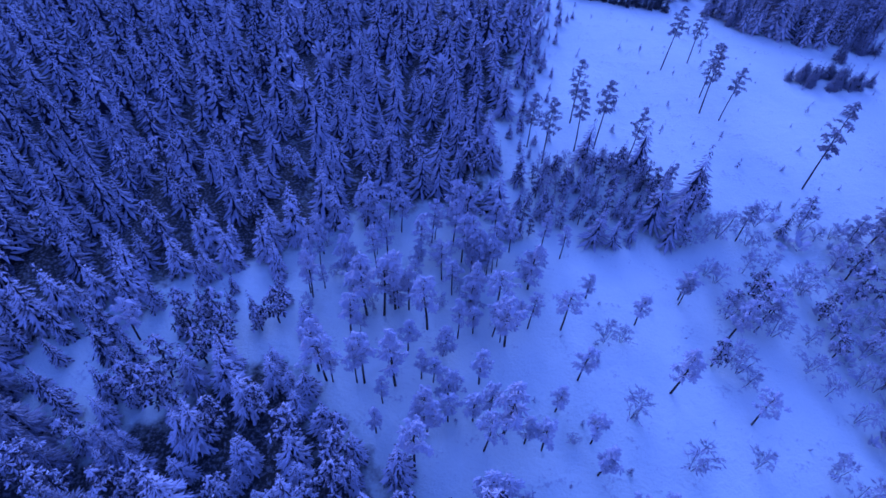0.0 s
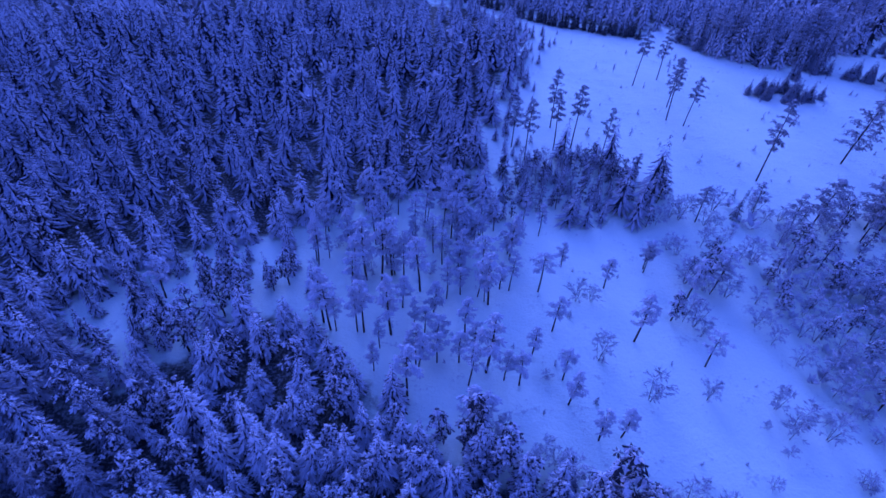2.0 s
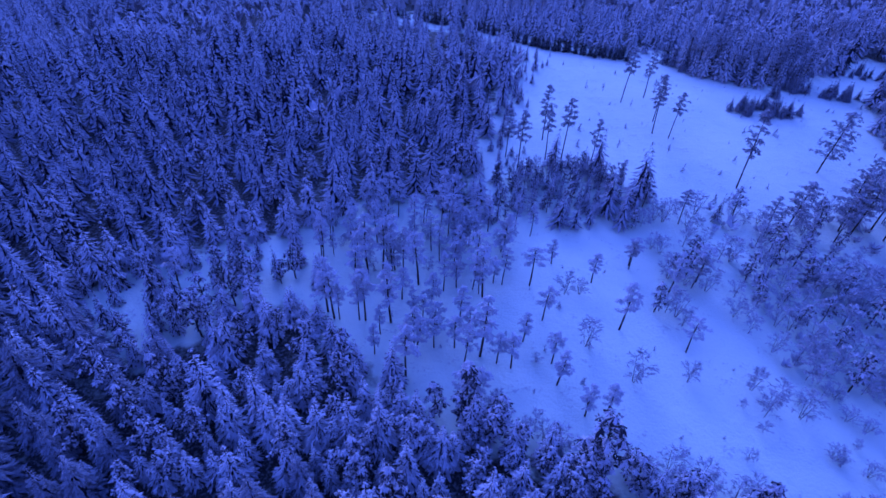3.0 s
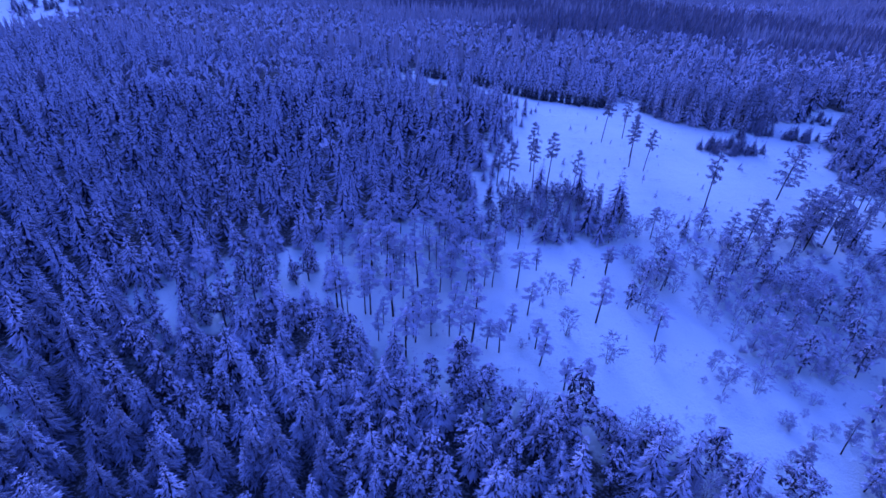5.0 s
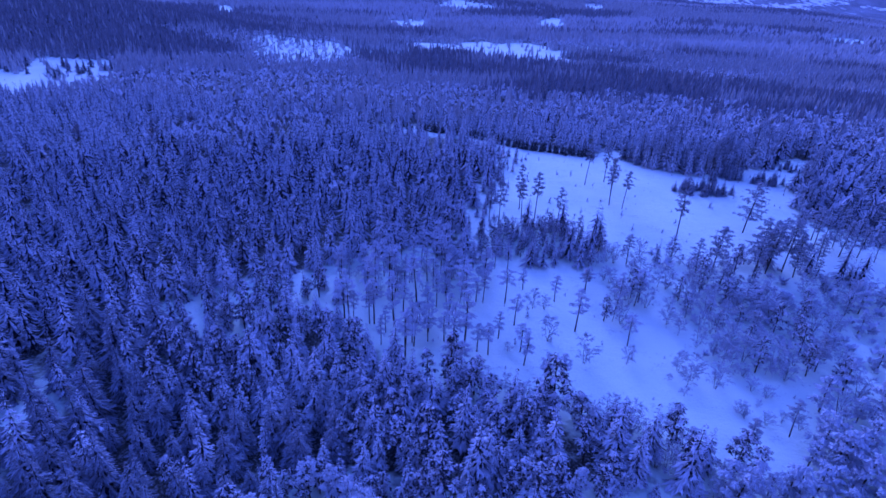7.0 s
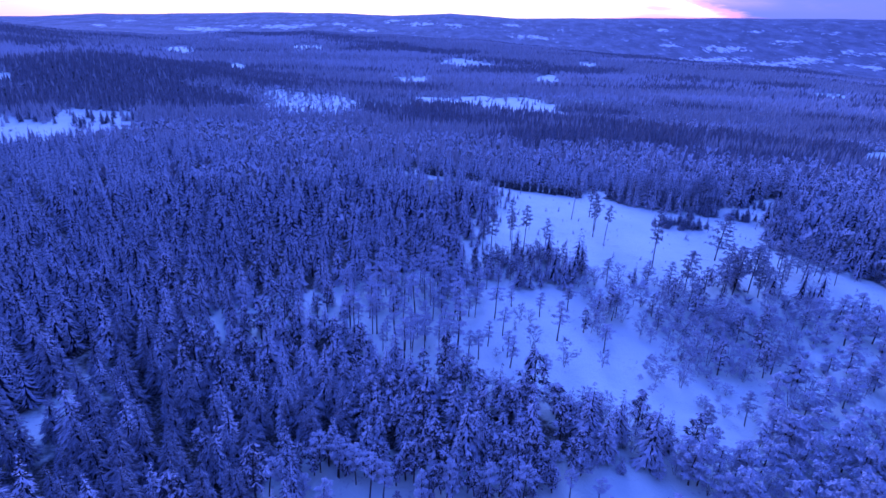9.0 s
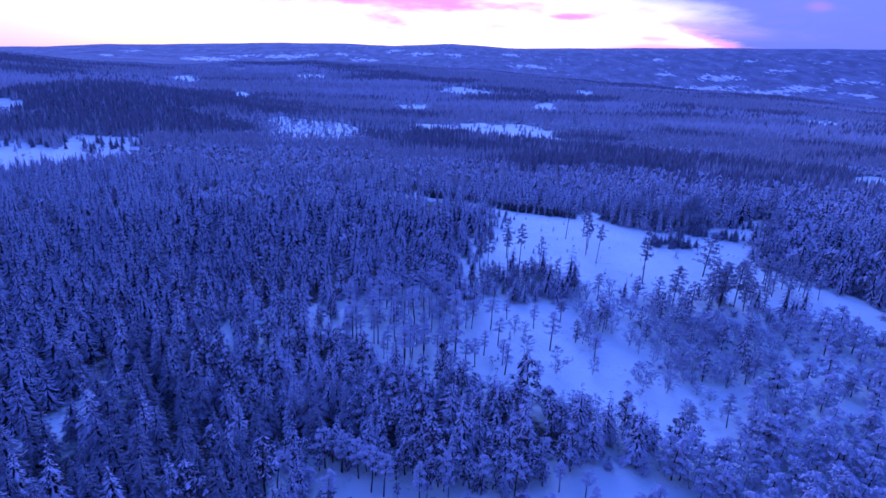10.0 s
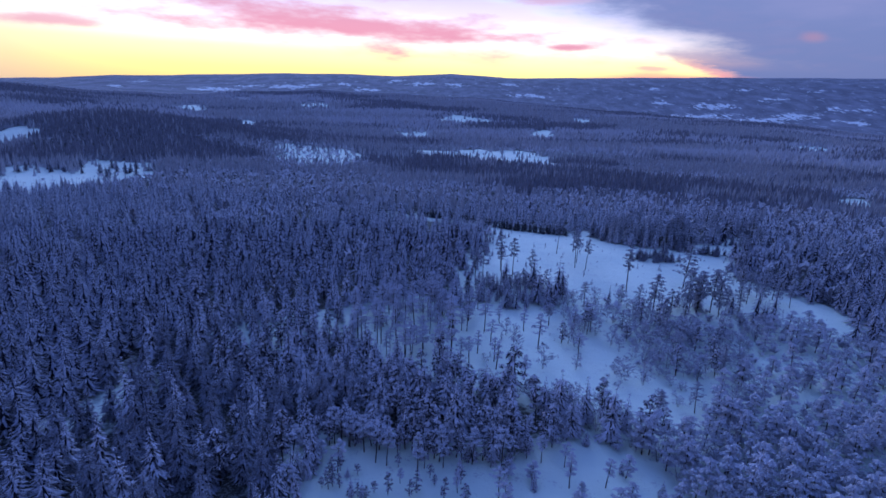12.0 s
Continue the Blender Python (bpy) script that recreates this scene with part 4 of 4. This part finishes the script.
# thin pine stand at the far side of the bowl
X, Y, g = scatter(17, 5.6, -30, 60, 50, 98, 0.62)
k = inside(LOWER, X, Y) & (Y > 68 + 0.5 * X) & (Y < 90)
for x, y in zip(X[k], Y[k]):
    plant("bog_pine", BOWL, 15.0, x, y, rng.uniform(7, 14), "slender frosted pine with bare trunk standing on open snow", "tree", "pines in the bowl")

for k in range(45):
    x, y = rng.uniform(-30, 20), rng.uniform(50, 92)
    if inside(LOWER, np.array([x]), np.array([y]))[0] and y > 66 + 0.4 * x:
        plant("birch_tree", BIRCHES, 8.0, x, y, rng.uniform(2.5, 5.5), "low leafless birch white with frost on snow", "tree", "birches in the bowl", 1.2)

for k in range(60):
    x, y = rng.uniform(-34, 18), rng.uniform(38, 98)
    if inside(LOWER, np.array([x]), np.array([y]))[0]:
        plant("bog_pine", BOWL if k % 3 else LOW_PINES, 15.0 if k % 3 else 11.0, x, y, rng.uniform(7, 14), "frosted pine with rounded crown standing on open snow", "tree", "pines in the bowl")
for k in range(22):
    x, y = rng.uniform(-78, -28), rng.uniform(36, 74)
    if inside(WEST, np.array([x]), np.array([y]))[0]:
        plant("pine_tree", BROADS, 11.0, x, y, rng.uniform(7, 12), "snowy pine in a small forest gap", "tree", "gap pines")

# dark young spruces along the far edge of the upper clearing
DARK = [(s[0], s[1].copy()) for s in SPRUCES[:3]]
for _, me in DARK:
    me.materials[0] = SPRUCE_DARK
for k in range(78):
    x = -38 + 116 * (k / 77) ** 0.72
    plant("young_spruce", DARK, 14.0, x + rng.uniform(-1.0, 1.0), np.interp(x, (-38, 10, 31, 45, 59, 78), (269, 249, 229, 221.5, 216.5, 211)) + rng.uniform(-1.5, 1.5), rng.uniform(4.5, 7.5), "dark young spruce with little snow in a row", "tree", "dark spruce row", 1.25)
for cx, cy, n, sp in ((117, 161, 34, 12), (156, 182, 16, 8), (182, 212, 10, 10), (104, 200, 8, 6), (139, 186, 10, 7), (128, 176, 4, 4)):
    for k in range(n):
        a = rng.uniform(0, 6.28)
        plant("young_spruce", DARK_EDGE, 14.0, cx + sp * math.cos(a) * rng.uniform(0.1, 1.1), cy + 0.3 * sp * math.sin(a), rng.uniform(4.5, 7.5), "dark young spruce dusted with snow in a clump", "tree", "spruce clumps", 1.3)
for k in range(16):
    plant("pine_tree", BIG_PINES, 18.0, 108 + rng.uniform(0, 52), 203 + rng.uniform(-9, 14), rng.uniform(15, 19), "tall dark pine at the edge of dense forest", "tree", "edge pines", 1.1)

for x, y, h in TALL_EDGE:
    plant("pine_tree", BIG_PINES, 18.0, x, y, h, "very tall dark pine standing above the forest", "tree", "edge pines", 1.35)

EDGE = [(92, 208), (101, 199), (118, 188), (143, 192), (150, 202)]
EDGE_EAST = [(206, 226), (188, 200), (174, 184), (163, 165), (155, 150), (150, 136), (168, 130), (186, 103)]
for (ax, ay), (bx, by) in list(zip(EDGE, EDGE[1:])) + list(zip(EDGE_EAST, EDGE_EAST[1:])):
    n = max(2, int(math.hypot(bx - ax, by - ay) / 3.2))
    for k in range(n):
        x, y = ax + (bx - ax) * k / n + rng.uniform(-1, 4), ay + (by - ay) * k / n + rng.uniform(-1, 4)
        if rng.random() < 0.7:
            plant("edge_spruce", [(s[0], s[1]) for s in DARK_EDGE], 14.0, x, y, rng.uniform(8, 16), "tall dark spruce with thin snow at the forest edge", "tree", "edge spruces", 1.1)
        else:
            plant("pine_tree", PINES, 18.0, x, y, rng.uniform(12, 18), "tall dark pine at the edge of dense forest", "tree", "edge pines", 1.15)
# saplings, stumps and tufts poking out of the snow in the clearings
X, Y, g = scatter(18, 8.5, 15, 180, 80, 214, 0.5)
k = inside(UPPER, X, Y)
for x, y in zip(X[k], Y[k]):
    plant("sapling", SAPLINGS, 1.0, x, y, rng.choice((0.8, 1.0, 1.3, 1.8, 3.0)), "small bare sapling poking out of open snow", "sapling", "saplings", 0.9)
X, Y, g = scatter(19, 8.0, -20, 95, 5, 75, 0.4)
k = inside(LOWER, X, Y)
for x, y in zip(X[k], Y[k]):
    plant("sapling", SAPLINGS, 1.0, x, y, rng.choice((0.8, 1.0, 1.4, 2.2)), "small bare sapling poking out of open snow", "sapling", "saplings", 0.9)
for k in range(36):
    y = 112 + 2.8 * k
    plant("young_spruce", SPRUCES, 14.0, 12 + 0.20 * (y - 112) + 13 * rng.random() ** 1.6, y, rng.uniform(3, 8), "young snowy spruce at the forest edge", "tree", "edge spruces", 0.9)

# the forest from the clearings on
X, Y, g = scatter(21, 5.7, -420, 470, 118, 340)
free = ~np.any([inside(p, X, Y) for p in OPEN], axis=0) & ~in_field(X, Y) & (np.abs(X - 6) < 35 + 0.86 * (Y + 128)) & (Y < 295 + g.uniform(-40, 40, X.size)) & (g.random(X.size) > 0.13)
X, Y = X[free], Y[free]
H = np.clip(10.6 + 3.8 * patch(X, Y, 38, 2) + g.normal(0, 2.2, X.size), 4, 18)
H = np.where(inside(LOW_WOOD, X, Y), np.minimum(H * 0.8, 9.5), H)
pale = (patch(X, Y, 60, 4) + g.normal(0, 0.12, X.size) > 0.82) | (in_patches(PALE, X, Y) & (g.random(X.size) < np.where((Y > 290) | ((X > 120) & (Y > 235)), 0.8, 0.4)))
mid_forms = [spruce_crown(r2, 14.0, r, 11, 7, False, plain=True) for r in (2.0, 2.3, 2.5, 1.9, 2.2)]
thin = ~pale & in_patches(DARKER_STANDS, X, Y) & (g.random(X.size) < 0.55)
far_side = Y > 200 + g.normal(0, 45, X.size)
full = ~pale & ~thin & far_side
fore = ~pale & ~thin & ~far_side
close = fore & (Y < 175)
back = fore & ~close
joined("spruce_forest", near_forms, X[close], Y[close], H[close], g, 14.0, SPRUCE_WOOD, "dense snow-laden spruce forest beside the clearing", "forest", 1.36)
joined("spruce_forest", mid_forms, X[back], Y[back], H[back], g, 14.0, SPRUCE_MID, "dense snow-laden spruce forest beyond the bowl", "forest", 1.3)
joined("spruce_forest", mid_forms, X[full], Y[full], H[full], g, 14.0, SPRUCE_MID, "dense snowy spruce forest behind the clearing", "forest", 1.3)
joined("spruce_forest", mid_forms, X[thin], Y[thin], H[thin], g, 14.0, SPRUCE_DARKER, "darker stand of spruces beyond the bowl", "forest", 1.36)
for x, y in ((-82, 276), (-86, 292), (-160, 262), (-118, 268), (-30, 240), (60, 262), (190, 235), (210, 262), (240, 240)):
    plant("spruce_tree", SPRUCES, 14.0, x, y, rng.uniform(18, 21), "tall dark spruce standing above the forest", "tree", "tall spruces", 1.3)
for k in range(46):
    x = rng.uniform(-410, -290)
    plant("spruce_tree", DARK_EDGE, 14.0, x, np.interp(x, (-410, -290), (392, 368)) + rng.gauss(0, 18), rng.uniform(6, 13), "dark spruce standing on a snowy field", "tree", "field spruces", 1.2)
# laden pines and spruces on the brink of the near mire
for k in range(26):
    x = -22 + 2.2 * k + rng.uniform(-1, 1)
    y = np.interp(x, (-25, -14, -2, 9, 36), (-10, -5, -7, -11, -8)) - rng.uniform(-1, 2.5)
    if rng.random() < 0.7:
        plant("laden_pine", BROADS, 11.0, x, y, rng.uniform(6.5, 10.5), "snow-laden pine on the brink of a snowy mire", "tree", "brink pines", 1.0)
    else:
        plant("laden_spruce", SPRUCES, 14.0, x, y, rng.uniform(8, 13), "snow-laden spruce on the brink of a snowy mire", "tree", "brink spruces", 1.0)
for k in range(16):
    y = -9 - 2.6 * k + rng.uniform(-1, 1)
    plant("laden_spruce", SPRUCES, 14.0, np.interp(y, (-50, -28, -9), (-26, -20, -22)) + rng.uniform(-2, 3), y, rng.uniform(9, 15), "snow-laden spruce on the brink of a snowy mire", "tree", "brink spruces", 1.05)
for k in range(22):
    plant("laden_pine", BROADS, 11.0, rng.uniform(-16, 30), rng.uniform(-30, -12), rng.uniform(3, 6.5), "small snow-laden pine on a snowy mire", "tree", "brink pines", 0.8)
pale_forms = [tuft_form(r2, 9.0, 2.4, 22) for _ in range(4)]
joined("birch_forest", pale_forms, X[pale], Y[pale], H[pale] * 0.8, g, 9.0, FROST_WOOD, "frosted leafless birch wood", "forest", 1.0, True)

# younger laden spruces filling the gaps of the wood along the bowl
X, Y, g = scatter(31, 4.6, -56, -4, 4, 41, 0.8)
k = ~np.any([inside(p, X, Y) for p in OPEN], axis=0) & (g.random(X.size) < 0.75)
for x, y in zip(X[k], Y[k]):
    plant("laden_spruce", SPRUCES, 14.0, x, y, rng.uniform(6.5, 11), "young snow-laden spruce among taller ones", "tree", "understorey spruces", 1.25)

# low scrub between the pines of the mire
X, Y, g = scatter(25, 4.2, 60, 190, -60, 100, 0.5)
k = (inside(MIRE, X, Y) & ~inside(FRONT, X, Y)) | (inside(SHRUBS, X, Y) & (X > 74))
joined("birch_scrub", [tuft_form(r2, 5.0, 2.2, 24) for _ in range(5)], X[k], Y[k], g.uniform(2.0, 4.6, k.sum()), g, 5.0, FROST_WOOD, "low leafless birch scrub grey with frost", "scrub", 1.0, True)

for kind, forms, base_h, mat, words in (("frosted_shrub", BIRCH_CROWNS, 8.0, FROST, "frosted leafless birch scrub on snowy ground"), ("bog_pine", BROAD_CROWNS, 11.0, PINE_THIN, "frosted low pines on snowy ground")):
    if kind in surplus:
        P = np.array(surplus[kind])
        joined(kind + "_scrub", forms, P[:, 0], P[:, 1], P[:, 2], g, base_h, mat, words, "scrub", 1.15)


def wedge(x, y, lo, hi):
    dx, dy = x - 15, y + 128
    r = np.hypot(dx, dy)
    return (r >= lo) & (r < hi) & (np.abs(np.degrees(np.arctan2(dx, dy))) < 47)


X, Y, g = scatter(24, 6.2, -260, 270, -220, 110)
free = ((Y < -75) | (np.abs(X - 6) >= 32 + 0.86 * (Y + 128))) & ~np.any([inside(p, X, Y) for p in OPEN], axis=0)
close = free & (Y > -150) & (np.abs(X - 10) < 110)
rest = free & ~close
joined("spruce_forest", mid_forms, X[close], Y[close], g.uniform(9, 16, close.sum()), g, 14.0, SPRUCE_WOOD, "dense snow-laden spruce forest south of the mire", "forest", 1.3)
joined("spruce_forest", [cone_form(r2, 14.0, 2.4, 3, 6) for _ in range(5)], X[rest], Y[rest], g.uniform(9, 16, rest.sum()), g, 14.0, SPRUCE_MID, "dense snowy spruce forest round the bowl", "forest", 1.1)
X, Y, g = scatter(22, 4.7, -760, 800, 250, 860)
field = in_field(X, Y)
free = wedge(X, Y, 0, 960) & (~field | (g.random(X.size) < 0.035)) & (~in_patches(BOG, X, Y) | (g.random(X.size) < 0.27)) & (Y > 295 + g.uniform(-40, 40, X.size))
X, Y = X[free], Y[free]
H = np.clip(8.2 + 3.4 * patch(X, Y, 70, 5) + g.normal(0, 1.7, X.size), 4, 17)
pale = ((patch(X, Y * 1.6, 90, 6) + g.normal(0, 0.1, X.size) > 0.72) | (in_patches(PALE, X, Y) & (g.random(X.size) < 0.8))) & ~in_patches(HILL, X, Y)
far_cones = [cone_form(r2, 14.0, 2.5, 4, 6) for _ in range(5)]
dark = ~pale & ((in_patches(HILL, X, Y) & (g.random(X.size) < 0.88)) | (patch(X, Y * 1.4, 75, 9) + g.normal(0, 0.06, X.size) > 0.66))
plain = ~pale & ~dark
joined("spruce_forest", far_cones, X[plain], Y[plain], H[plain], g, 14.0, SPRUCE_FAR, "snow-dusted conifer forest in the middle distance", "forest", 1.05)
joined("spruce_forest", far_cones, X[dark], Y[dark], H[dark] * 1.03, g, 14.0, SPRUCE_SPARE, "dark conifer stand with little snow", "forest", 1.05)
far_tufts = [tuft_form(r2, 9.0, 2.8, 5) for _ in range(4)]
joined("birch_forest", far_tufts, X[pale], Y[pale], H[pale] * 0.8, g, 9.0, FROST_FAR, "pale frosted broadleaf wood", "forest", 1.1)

X, Y, g = scatter(23, 7.0, -1700, 1750, 500, 2150)
free = wedge(X, Y, 960, 2250) & (~in_field(X, Y) | (g.random(X.size) < 0.05))
X, Y = X[free], Y[free]
H = np.clip(9.5 + 3 * patch(X, Y, 110, 7) + g.normal(0, 1.6, X.size), 5, 16)
pale = (patch(X, Y * 1.8, 160, 8) + g.normal(0, 0.1, X.size) > 0.66) | (in_patches(PALE, X, Y) & (g.random(X.size) < 0.8))
dist_cones = [cone_form(r2, 14.0, 3.9, 1, 4) for _ in range(5)]
dark = ~pale & (patch(X, Y * 1.5, 120, 3) + g.normal(0, 0.06, X.size) > 0.60)
plain = ~pale & ~dark
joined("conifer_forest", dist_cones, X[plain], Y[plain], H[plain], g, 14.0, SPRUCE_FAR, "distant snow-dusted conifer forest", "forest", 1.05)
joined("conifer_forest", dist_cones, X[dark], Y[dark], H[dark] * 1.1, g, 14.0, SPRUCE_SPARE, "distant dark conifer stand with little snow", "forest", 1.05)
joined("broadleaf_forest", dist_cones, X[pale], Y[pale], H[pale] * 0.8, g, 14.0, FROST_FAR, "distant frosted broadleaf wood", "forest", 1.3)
